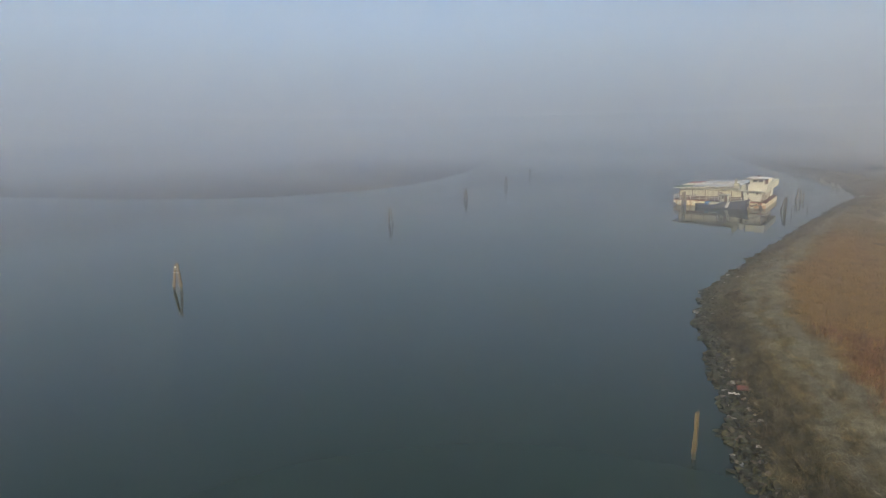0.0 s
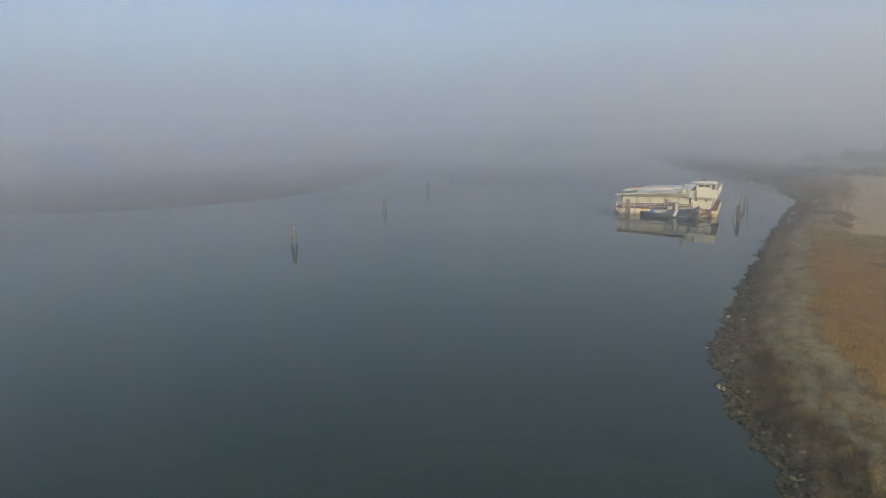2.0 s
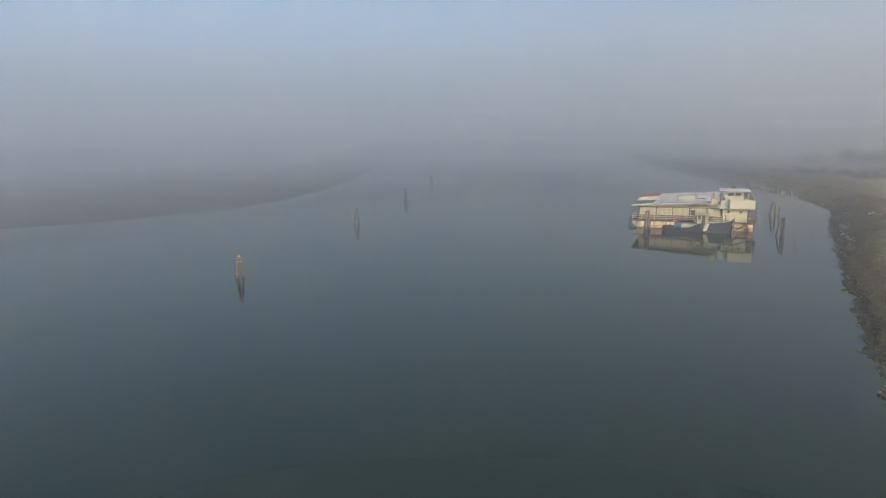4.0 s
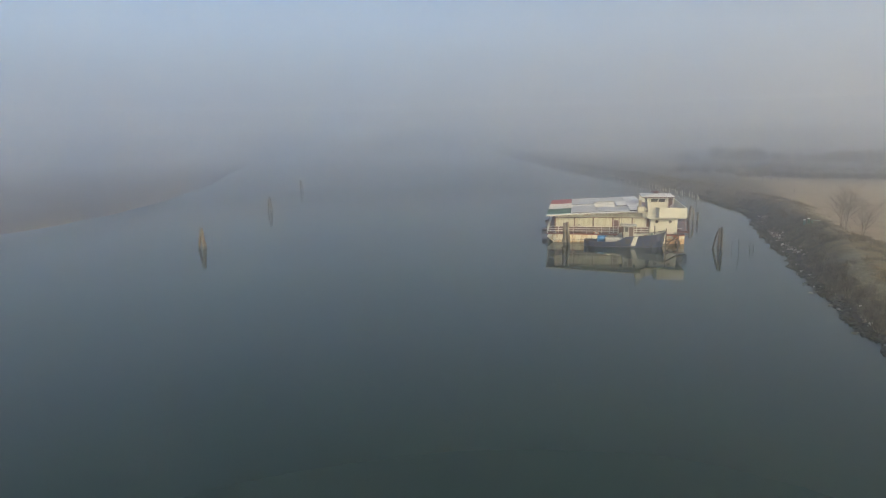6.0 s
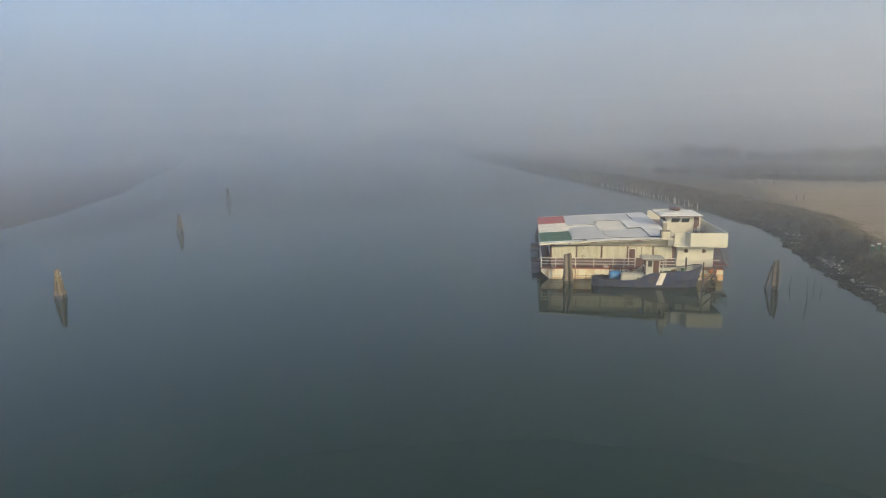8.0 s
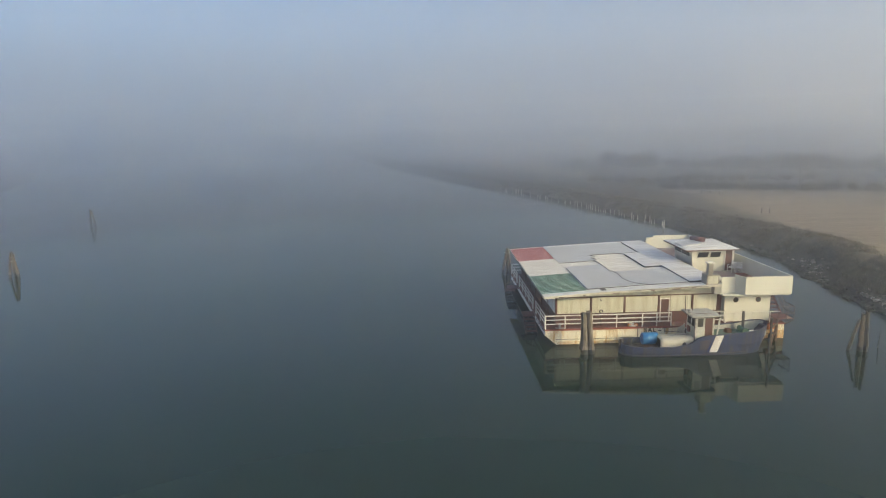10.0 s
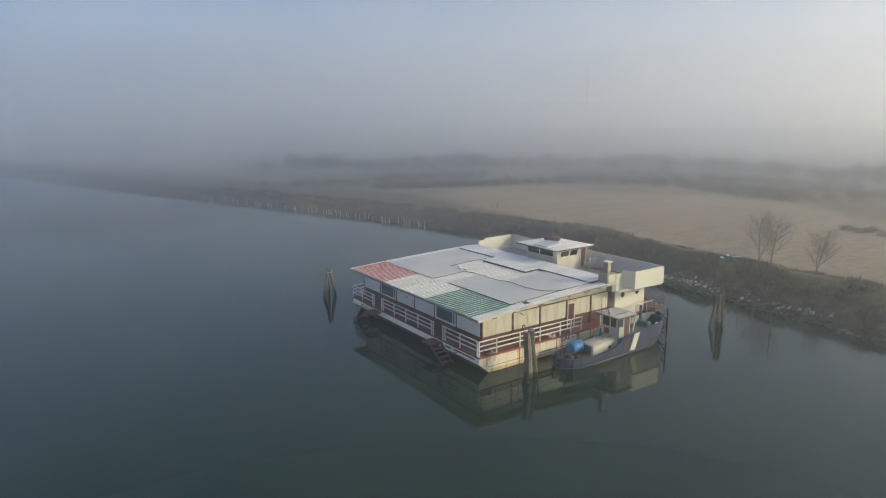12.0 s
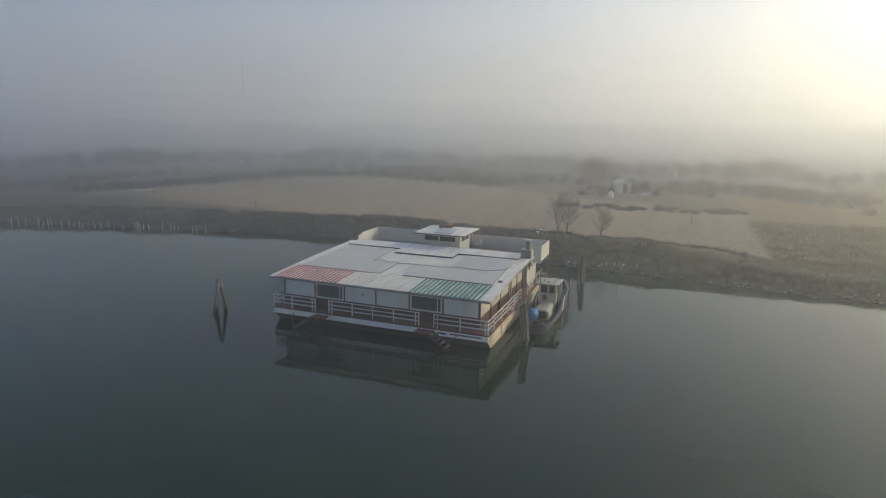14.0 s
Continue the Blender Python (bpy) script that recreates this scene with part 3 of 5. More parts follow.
def houseboat():
    b = thing("houseboat", "cream and brown houseboat with patched flat roof, moored afloat", "houseboat")
    prof = [(0, 1.05), (0, 0.68), (0.78, 0.0), (1.15, -0.4), (17.25, -0.4), (17.25, 1.05)]
    hull = Shape()
    k = len(prof)
    hull.add([(x, 0, z) for x, z in prof] + [(x, 17.2, z) for x, z in prof],
             [tuple(range(k)), tuple(reversed(range(k, 2 * k)))] + [((i + 1) % k, i, k + i, k + (i + 1) % k) for i in range(k)])
    h = part("hull", hull, HULL, b, "white steel pontoon hull streaked with rust", 0.02)
    part("side_plate", Shape().box(-0.007, 0.0, 0.70, -0.001, 17.2, 1.045), SIDE, h, "pale painted side plate")
    # Near-black sheet on the raked face: shade under the overhang put into colour.
    part("raked_bottom", Shape().hexa([(-0.012, 0.02, 0.66), (-0.002, 0.02, 0.667), (-0.002, 17.18, 0.667), (-0.012, 17.18, 0.66)][::-1], [(1.03, 0.02, -0.35), (1.12, 0.02, -0.34), (1.12, 17.18, -0.34), (1.03, 17.18, -0.35)][::-1]), TAR_SHADE, h, "raked bottom plating coloured dark as shade")
    part("rust_band", Shape().box(0.85, -0.008, 0.0, 10.5, -0.001, 0.22), RUSTBAND, h, "yellowish rust along the water line")
    part("rusty_plate", Shape().box(15.2, -0.008, 0.02, 17.24, -0.001, 0.62), RUSTY, h, "yellow rust-stained plate at the stern")
    part("rubbing_strake", Shape().box(-0.05, -0.02, 0.66, 0.0, 17.22, 0.72), RAILING, h)
    part("scupper", Shape().box(-0.012, 0.45, 0.84, 0.0, 2.7, 0.93), TAR_SHADE, h, "long dark slot in the hull side")
    part("scupper", Shape().box(-0.012, 3.0, 0.80, 0.0, 3.7, 0.90), TAR_SHADE, h, "dark slot in the hull side")
    part("seam", Shape().box(0.75, -0.012, 0.36, 17.0, 0.0, 0.39), TAR_SHADE, h, "dark weld seam along the hull")
    for x in (3.3, 6.6, 9.9):
        part("frame_mark", Shape().box(x, -0.011, -0.3, x + 0.05, 0.0, 1.04), STEEL, h, "rusty weld seam")
    part("deck", Shape().box(-0.06, -0.05, 1.055, 17.32, 17.26, 1.16), DECK, b, "worn red-brown deck", 0.015)
    part("deck_edge", Shape().box(-0.03, -0.085, 1.05, 17.3, -0.052, 1.165), RED, b, "red painted deck edge")
    part("bollard", Shape().tube((1.05, 0.12, 1.16), (1.05, 0.12, 1.45), 0.09, 0.09, 10).tube((1.05, 0.12, 1.45), (1.05, 0.12, 1.5), 0.14, 0.12, 10).box(0.75, -0.02, 1.16, 1.35, 0.25, 1.2), GREY, b, "small pale mooring bollard")

    # main cabin: brown core, cream panels set proud of it
    core = Shape().hexa([(0.93, 0.93, 1.16), (12.75, 0.93, 1.16), (12.75, 16.9, 1.16), (0.93, 16.9, 1.16)],
                        [(0.93, 0.93, 3.52), (12.75, 0.93, 4.02), (12.75, 16.9, 4.02), (0.93, 16.9, 3.52)])
    part("wall", core, BROWN, b, "brown painted lower cabin wall")
    posts = [0.93, 3.47, 5.90, 8.40, 10.85, 12.72]
    for x0, x1 in zip(posts, posts[1:]):
        a, c = x0 + 0.09, x1 - 0.09
        door = 8.3 < x0 < 8.5
        low = 1.98 if not door else 1.2
        if door:
            part("panel", Shape().box(9.25, 0.88, 1.98, c, 0.93, 3.14), WALL, b, "", 0.006)
            part("panel", Shape().box(a, 0.88, 2.96, 9.22, 0.93, 3.14), WALL, b, "", 0.006)
            d = part("door", Shape().box(8.58, 0.86, 1.18, 9.12, 0.93, 2.88), BROWN, b, "brown cabin door, shut", 0.01)
            part("door_frame", Shape().box(8.49, 0.85, 1.18, 8.56, 0.93, 2.95).box(9.14, 0.85, 1.18, 9.21, 0.93, 2.95).box(8.56, 0.85, 2.89, 9.14, 0.93, 2.95), RAILING, d)
            part("handle", Shape().box(9.02, 0.83, 2.0, 9.06, 0.86, 2.12), GREY, d)
        else:
            part("panel", Shape().box(a, 0.88, low, c, 0.93, 3.14), WALL, b, "", 0.006)
        za, zc = roof_z(x0) - 0.16, roof_z(x1) - 0.16
        part("frieze", Shape().hexa([(x0, 0.885, 3.24), (x1, 0.885, 3.24), (x1, 0.93, 3.24), (x0, 0.93, 3.24)],
                                    [(x0, 0.885, max(3.26, za)), (x1, 0.885, zc), (x1, 0.93, zc), (x0, 0.93, max(3.26, za))]), WALL, b)
    for x in posts:
        part("wall_post", Shape().box(x - 0.055, 0.84, 1.16, x + 0.055, 0.925, 3.24), BROWN, b)
    part("small_panel", Shape().box(4.75, 0.868, 2.05, 5.45, 0.879, 3.05).box(4.80, 0.862, 2.10, 5.40, 0.868, 3.0), WALL, b, "cream shutter on the wall")
    yposts = [0.95, 3.60, 6.20, 8.87, 11.50, 14.05, 16.75]
    for i, (y0, y1) in enumerate(zip(yposts, yposts[1:])):
        if i in (1, 4):
            window(b, y0 + 0.07, y1 - 0.06, 1.97, 3.16, 0.93)
            part("panel", Shape().box(0.88, y0 + 0.05, 3.18, 0.93, y1 - 0.05, 3.40), SIDE, b)
        else:
            part("panel", Shape().box(0.88, y0 + 0.05, 1.98, 0.93, y1 - 0.05, 3.40), SIDE, b, "", 0.006)
    for y in yposts:
        part("wall_post", Shape().box(0.85, y - 0.04, 1.16, 0.925, y + 0.04, 3.40), BROWN, b)
    for y in (4.5, 12.9):
        d = part("door", Shape().box(0.89, y - 0.45, 1.18, 0.925, y + 0.45, 1.96), BROWN, b, "low brown door under the window")
    part("vent", Shape().box(0.85, 9.9, 2.55, 0.88, 10.0, 2.72), DARKEDGE, b, "small dark vent on the wall")

    # decks rails
    railing(b, (0, 0), (9.0, 0), [0, 0.155, 0.37, 0.565, 0.77, 0.885, 1.0])
    railing(b, (0, 0.06), (0, 3.93), [0.03, 0.5, 0.93, 1.0])
    railing(b, (0, 5.07), (0, 12.33), [0, 0.035, 0.27, 0.5, 0.73, 0.965, 1.0])
    railing(b, (0, 13.5), (0, 17.2), [0, 0.07, 0.55, 1.0])
    railing(b, (0.06, 17.2), (4.2, 17.2), [0.3, 0.65, 1.0])
    railing(b, (10.9, -0.02), (12.9, -0.02), [0, 0.5, 1.0])

    # roof
    part("roof", sheet(Shape(), -0.16, 12.45, -0.14, 17.4, 0.0, 0.12), ROOF_WHITE, b, "low flat roof of white sheet metal")
    part("fascia", sheet(Shape(), -0.17, 12.45, -0.165, -0.142, -0.005, 0.16), WHITE, b)
    part("fascia", sheet(Shape(), -0.185, -0.162, -0.16, 17.4, -0.005, 0.16), GREY, b)
    part("gutter", sheet(Shape(), 0.5, 12.3, 0.05, 0.12, -0.125, 0.09), BROWN, b)
    ribbed(b, -0.15, 3.02, 11.55, 16.95, ROOF_RED, RIB_SHADE_RED, "faded red ribbed roof sheet", pitch=0.33, half=0.052, high=0.045)
    ribbed(b, -0.15, 3.02, 5.90, 11.52, ROOF_WHITE, RIB_GREY, "frosted white ribbed roof sheet")
    ribbed(b, -0.15, 3.02, 0.55, 5.87, ROOF_GREEN, RIB_SHADE_GREEN, "faded green ribbed roof sheet", pitch=0.33, half=0.052, high=0.045)
    ribbed(b, 3.05, 6.05, 7.85, 9.50, ROOF_WHITE, RIB_GREY, "frosted white ribbed roof sheet")
    ribbed(b, 6.12, 9.05, 5.30, 11.6, ROOF_WHITE, RIB_GREY, "frosted white ribbed roof sheet")
    for args, lift in (((2.98, 6.1, 9.58, 16.5), 0.075), ((6.1, 10.42, 11.85, 16.5), 0.075), ((3.13, 6.12, 0.75, 7.8), 0.085), ((6.13, 10.45, 0.85, 5.22), 0.075),
                       ((10.48, 12.5, 0.75, 16.6), 0.15), ((9.1, 10.47, 6.0, 11.3), 0.15)):
        pl = part("roof_panel", sheet(Shape(), *args, lift, 0.022), ROOF_GREY if lift < 0.1 else ROOF_WHITE, b, "grey frosted roof panel" if lift < 0.1 else "raised pale roof panel", 0.004)
        x0, x1, y0, y1 = args
        # Dark filler under the raised panel, coloured as the shade in the gap.
        part("panel_gap_shade", sheet(Shape(), x0 + 0.03, x1 - 0.03, y0 + 0.03, y1 - 0.03, lift - 0.024, lift - 0.026), DARKEDGE, pl)
    cable = Shape()
    run = [(6.2, 5.5), (6.45, 4.6), (6.38, 3.7), (6.3, 2.9), (6.45, 2.2), (6.6, 1.6), (6.9, 1.15), (7.35, 0.85), (7.9, 0.6)]
    for (xa, ya), (xb, yb) in zip(run, run[1:]):
        cable.tube((xa, ya, roof_z(xa) + 0.10), (xb, yb, roof_z(xb) + 0.10), 0.016, None, 6)
    part("cable", cable, BLACK, b, "loose black cable on the roof")
    rip = Shape()
    run = [(6.1, 11.7), (6.5, 11.1), (6.0, 10.5), (6.3, 9.9), (5.9, 9.2), (6.15, 8.6), (6.1, 7.9), (6.15, 6.8), (6.1, 5.4)]
    for (xa, ya), (xb, yb) in zip(run, run[1:]):
        rip.beam((xa, ya, roof_z(xa) + 0.085), (xb, yb, roof_z(xb) + 0.085), 0.05, 0.03)
    part("torn_edge", rip, DARKEDGE, b, "dark torn edge of roofing")
    eave = Shape()
    for i in range(9):
        xa, xb = 5.6 + 0.65 * i, 6.25 + 0.65 * i
        eave.tube((xa, -0.19, roof_z(xa) - 0.03 - 0.04 * math.sin(i * 1.9) ** 2), (xb, -0.19, roof_z(xb) - 0.03 - 0.04 * math.sin((i + 1) * 1.9) ** 2), 0.016, None, 6)
    part("eave_cable", eave, BLACK, b, "thin dark cable slung along the eave")
    for x, w in ((0.9, 0.35), (2.6, 0.2), (4.7, 0.5), (7.4, 0.25), (8.9, 0.6), (10.3, 0.3)):
        part("drip_edge", Shape().box(x, -0.176, roof_z(x) - 0.16, x + w, -0.166, roof_z(x) - 0.09), STEEL, b, "rusty flaked patch of the fascia")
    part("roof_vent", Shape().tube((4.2, 0.45, 3.8), (4.2, 0.45, 3.93), 0.13, 0.09, 10).box(4.0, 0.25, 3.80, 4.4, 0.6, 3.86), DARKEDGE, b)
    random.seed(4)
    for i in range(54):
        x, y = (random.gauss(1.6, 0.8), random.gauss(9.2, 1.9)) if i % 3 == 1 else (random.uniform(0.0, 12.0), random.uniform(0.1, 16.5))
        x, y = min(12.0, max(-0.05, x)), min(16.4, max(0.1, y))
        w = random.uniform(0.008, 0.026)
        part("debris", Shape().box(x - w, y - w, roof_z(x) + 0.015, x + w * 1.8, y + w, roof_z(x) + 0.058), STEEL if i % 2 else DARKEDGE, b)
    pipe = Shape().tube((4.09, 0.86, 3.05), (4.12, 0.55, 2.97), 0.028)
    part("overflow_pipe", pipe, DARKEDGE, b)
    cowl = Shape().tube((4.09, 0.5, 1.16), (4.09, 0.5, 2.1), 0.035)
    for i in range(9):
        a0, a1 = math.pi * 1.6 * i / 9 - 0.6, math.pi * 1.6 * (i + 1) / 9 - 0.6
        cowl.tube((4.09 + 0.11 * math.cos(a0), 0.5, 2.22 + 0.11 * math.sin(a0)), (4.09 + 0.11 * math.cos(a1), 0.5, 2.22 + 0.11 * math.sin(a1)), 0.035, None, 6)
    part("mooring_hook", cowl, BLACK, b, "dark curled iron hook on a post")

    # stern block with the roof terrace
    part("stern_wall", Shape().box(13.05, 0.55, 1.16, 16.4, 16.9, 3.30), SMOOTH, b, "cream stern wall with portholes", 0.015)
    part("corner_post", Shape().box(12.78, 0.84, 1.16, 12.95, 0.95, 3.3), BROWN, b)
    for x in (13.86, 15.5):
        ph = part("porthole", Shape().tube((x, 0.52, 2.78), (x, 0.56, 2.78), 0.20, None, 16), BROWN, b, "round brown-rimmed porthole")
        part("glass", Shape().tube((x, 0.505, 2.78), (x, 0.53, 2.78), 0.145, None, 16), GLASS, ph)
    part("ledge", Shape().prism([(12.6, -0.05), (17.25, -0.30), (17.3, 1.0), (12.6, 1.0)], 3.26, 3.37), SMOOTH, b, "cream ledge below the terrace", 0.01)
    part("terrace_floor", Shape().box(12.78, 0.5, 3.30, 17.25, 17.05, 3.40), TERRACE, b, "frosted red-brown terrace floor")
    part("parapet", Shape().box(14.0, -0.41, 3.38, 17.34, -0.31, 4.68), SMOOTH, b, "smooth cream terrace parapet", 0.01)
    part("parapet", Shape().prism([(14.0, -0.41), (14.06, -0.31), (13.74, 0.60), (13.64, 0.52)], 3.38, 4.66), SMOOTH, b)
    part("parapet", Shape().box(12.7, 0.40, 3.38, 13.68, 0.50, 4.52), SMOOTH, b)
    part("parapet", Shape().box(17.24, -0.31, 3.38, 17.34, 17.12, 4.68), SMOOTH, b)
    part("parapet", Shape().box(13.85, 17.02, 3.38, 17.24, 17.12, 4.66).box(13.15, 17.02, 3.38, 13.85, 17.12, 4.48), SMOOTH, b)
    part("lamp_strip", Shape().box(13.6, -0.28, 3.18, 14.9, -0.22, 3.255), GREY, b, "bright metal lamp strip")
    part("skirting", Shape().box(16.45, 0.6, 3.40, 17.2, 6.0, 3.43), RED, b)

    # wheelhouse
    w = part("wheelhouse", Shape().hexa([(13.42, 6.9, 3.40), (16.72, 6.9, 3.40), (16.72, 10.3, 3.40), (13.42, 10.3, 3.40)],
                                        [(13.16, 6.78, 5.28), (16.72, 6.78, 5.28), (16.72, 10.45, 5.28), (13.16, 10.45, 5.28)]), SMOOTH, b, "cream wheelhouse with a flat white roof", 0.01)
    dr = part("door", Shape().hexa([(16.02, 6.85, 3.45), (16.55, 6.85, 3.45), (16.55, 6.92, 3.45), (16.02, 6.92, 3.45)],
                                   [(16.02, 6.755, 5.12), (16.55, 6.755, 5.12), (16.55, 6.83, 5.12), (16.02, 6.83, 5.12)]), BROWN, w, "brown wheelhouse door, shut", 0.01)
    for xa in (15.94, 16.56):
        part("jamb", Shape().hexa([(xa, 6.83, 3.42), (xa + 0.07, 6.83, 3.42), (xa + 0.07, 6.92, 3.42), (xa, 6.92, 3.42)], [(xa, 6.735, 5.2), (xa + 0.07, 6.735, 5.2), (xa + 0.07, 6.83, 5.2), (xa, 6.83, 5.2)]), RAILING, dr)
    top = Shape().hexa([(12.48, 6.14, 5.28), (16.8, 6.14, 5.28), (16.8, 10.95, 5.28), (12.48, 10.95, 5.28)],
                       [(12.48, 6.14, 5.37), (16.8, 6.14, 5.37), (16.8, 10.95, 5.37), (12.48, 10.95, 5.37)])
    top.add([(12.48, 6.14, 5.372), (16.8, 6.14, 5.372), (16.8, 10.95, 5.372), (12.48, 10.95, 5.372), (14.3, 8.6, 5.62), (15.2, 8.6, 5.62)],
            [(0, 1, 5, 4), (1, 2, 5), (2, 3, 4, 5), (3, 0, 4)])
    rf = part("roof", top, ROOF_WHITE, w, "shallow frosted white roof")
    part("roof_edge", Shape().box(12.46, 6.12, 5.25, 16.82, 6.15, 5.33).box(12.46, 6.15, 5.25, 12.49, 10.97, 5.33).box(16.79, 6.15, 5.25, 16.82, 10.97, 5.33), BROWN, w)
    part("hatch", Shape().hexa([(12.7, 7.4, 5.36), (14.2, 7.4, 5.56), (14.2, 9.0, 5.58), (12.7, 9.0, 5.38)], [(12.7, 7.4, 5.46), (14.2, 7.4, 5.66), (14.2, 9.0, 5.68), (12.7, 9.0, 5.48)]), ROOF_GREY, w, "grey roof hatch", 0.01)
    part("horn", Shape().tube((14.1, 9.15, 5.78), (14.75, 8.1, 5.82), 0.19, 0.20, 14).tube((14.75, 8.1, 5.76), (14.8, 8.0, 5.95), 0.06, 0.05, 8), DRUM, w, "faded red drum on the wheelhouse roof", 0.0, True)
    for xa, xb in ((13.70, 14.62), (14.74, 15.62)):
        part("window", Shape().hexa([(xa, 6.79, 4.60), (xb - 0.1, 6.79, 4.60), (xb - 0.1, 6.86, 4.60), (xa, 6.86, 4.60)],
                                    [(xa + 0.1, 6.765, 5.02), (xb, 6.765, 5.02), (xb, 6.86, 5.02), (xa + 0.1, 6.86, 5.02)]), GLASS, w, "dark wheelhouse window")
    for ya, yb in ((7.25, 8.75), (8.9, 10.2)):
        part("window", Shape().hexa([(13.238, ya, 4.62), (13.3, ya, 4.62), (13.3, yb, 4.62), (13.238, yb, 4.62)],
                                    [(13.178, ya, 5.05), (13.3, ya, 5.05), (13.3, yb, 5.05), (13.178, yb, 5.05)]), GLASS, w, "dark wheelhouse window")

    # flue and its box at the roof's corner
    c = part("flue", Shape().box(11.35, -0.1, 4.05, 12.25, 0.75, 4.82), DULLGREY, b, "grey metal box with a flue", 0.02)
    part("grille", Shape().box(11.45, -0.125, 4.18, 12.15, -0.1, 4.74), WALL, c, "cream grille")
    part("pipe", Shape().box(11.5, 0.05, 4.82, 11.85, 0.4, 5.58), DULLGREY, c, "dull grey flue pipe", 0.015)
    part("cap", Shape().box(11.42, -0.03, 5.6, 11.93, 0.48, 5.68).box(11.55, 0.1, 5.58, 11.6, 0.35, 5.6).box(11.75, 0.1, 5.58, 11.8, 0.35, 5.6), ROOF_WHITE, c, "small pale flue cap")
    part("duct", Shape().tube((12.25, 0.2, 4.5), (12.5, 0.2, 4.4), 0.22, 0.2, 12).box(12.0, 0.0, 3.4, 12.45, 0.5, 4.15), GREY, c)

    # steel stair at the stern
    st = part("stern_stair", Shape().box(16.45, -0.35, 1.5, 17.65, 0.9, 1.56).beam((16.55, 0.95, 1.55), (16.55, 3.0, 3.2), 0.05, 0.2).beam((17.5, 0.95, 1.55), (17.5, 3.0, 3.2), 0.05, 0.2), DECK, b, "red-brown steel stair at the stern")
    for i in range(8):
        part("tread", Shape().box(16.55, 0.95 + 0.26 * i, 1.65 + 0.2 * i, 17.45, 1.22 + 0.26 * i, 1.69 + 0.2 * i), DECK, st)
    rails = Shape()
    for z in (1.95, 2.45):
        rails.beam((16.5, -0.38, z), (17.66, -0.38, z), 0.035, 0.035).beam((17.66, -0.38, z), (17.66, 0.95, z), 0.035, 0.035)
        rails.beam((17.66, 0.95, z), (17.6, 2.9, z + 1.55), 0.035, 0.035)
    for x, y in ((16.5, -0.38), (17.1, -0.38), (17.66, -0.38), (17.66, 0.3), (17.66, 0.95)):
        rails.beam((x, y, 1.5), (x, y, 2.47), 0.035, 0.035)
    rails.beam((17.66, -0.38, 1.5), (17.2, -0.05, 1.0), 0.05, 0.05)
    part("handrail", rails, STEEL, st, "thin rusty handrail")
    part("pipe_rail", Shape().beam((13.1, 0.1, 1.95), (16.9, 0.1, 1.98), 0.04, 0.05).beam((13.6, 0.1, 1.17), (13.6, 0.1, 1.95), 0.035, 0.035).beam((14.9, 0.1, 1.17), (14.9, 0.1, 1.95), 0.035, 0.035)
         .beam((16.2, 0.1, 1.17), (16.2, 0.1, 1.95), 0.035, 0.035), RAILING, b, "thin pale pipe rail")

    # boarding steps
    for y0, way in ((4.5, -1), (12.9, 1)):
        s = part("boarding_steps", Shape().box(-0.95, y0 - 0.62, 0.93, -0.02, y0 + 0.62, 0.99), DECK, b, "red-brown wooden boarding steps")
        for i in range(4):
            yc = y0 + way * (0.78 + 0.32 * i)
            part("tread", Shape().box(-0.92, yc - 0.14, 0.76 - 0.21 * i, -0.12, yc + 0.14, 0.81 - 0.21 * i), DECK, s)
        for x in (-0.95, -0.10):
            part("stringer", Shape().beam((x, y0 + way * 0.55, 0.90), (x, y0 + way * 2.0, -0.08), 0.05, 0.16), BROWN, s)
        part("bracket", Shape().beam((-0.9, y0, 0.92), (-0.02, y0, 0.35), 0.06, 0.06), STEEL, s)
        part("handrail", Shape().beam((-0.92, y0 + way * 2.0, -0.05), (-0.92, y0 + way * 2.0, 0.75), 0.045, 0.045).beam((-0.92, y0 + way * 2.0, 0.72), (-0.02, y0 + way * 2.5, 0.95), 0.045, 0.045), STEEL, s)
    tyre = Shape()
    for i in range(14):
        a0, a1 = 2 * math.pi * i / 14, 2 * math.pi * (i + 1) / 14
        tyre.tube((16.4 + 0.24 * math.cos(a0), -0.1, 0.2 + 0.24 * math.sin(a0)), (16.4 + 0.24 * math.cos(a1), -0.1, 0.2 + 0.24 * math.sin(a1)), 0.09, None, 8, False)
    part("fender_tyre", tyre, BLACK, b, "black rubber tyre fender", 0, True)
    part("float", Shape().tube((15.9, -0.16, 0.9), (16.6, -0.16, 0.9), 0.2, 0.18, 12), ORANGE, b, "orange plastic float", 0.03)
    for word, x, size in (("SAL", 7.08, 0.46),):
        cu = bpy.data.curves.new("lettering", "FONT")
        cu.body, cu.size, cu.extrude, cu.space_character, cu.offset = word, size, 0.004, 1.25, 0.012
        cu.materials.append(BLACK)
        ob = new("lettering", cu)
        ob.parent, ob.matrix_basis = b, pose(x, -0.014, 0.74, 90, 0, 0)
    part("letter", Shape().box(8.42, -0.014, 0.98, 8.74, 0.0, 1.035).box(8.55, -0.014, 0.74, 8.61, 0.0, 0.98), BLACK, b, "dark letter T on the hull")
    part("worn_letter", Shape().box(8.12, -0.012, 0.80, 8.30, 0.0, 0.86), BLACK, b, "worn remains of dark lettering")
    return b


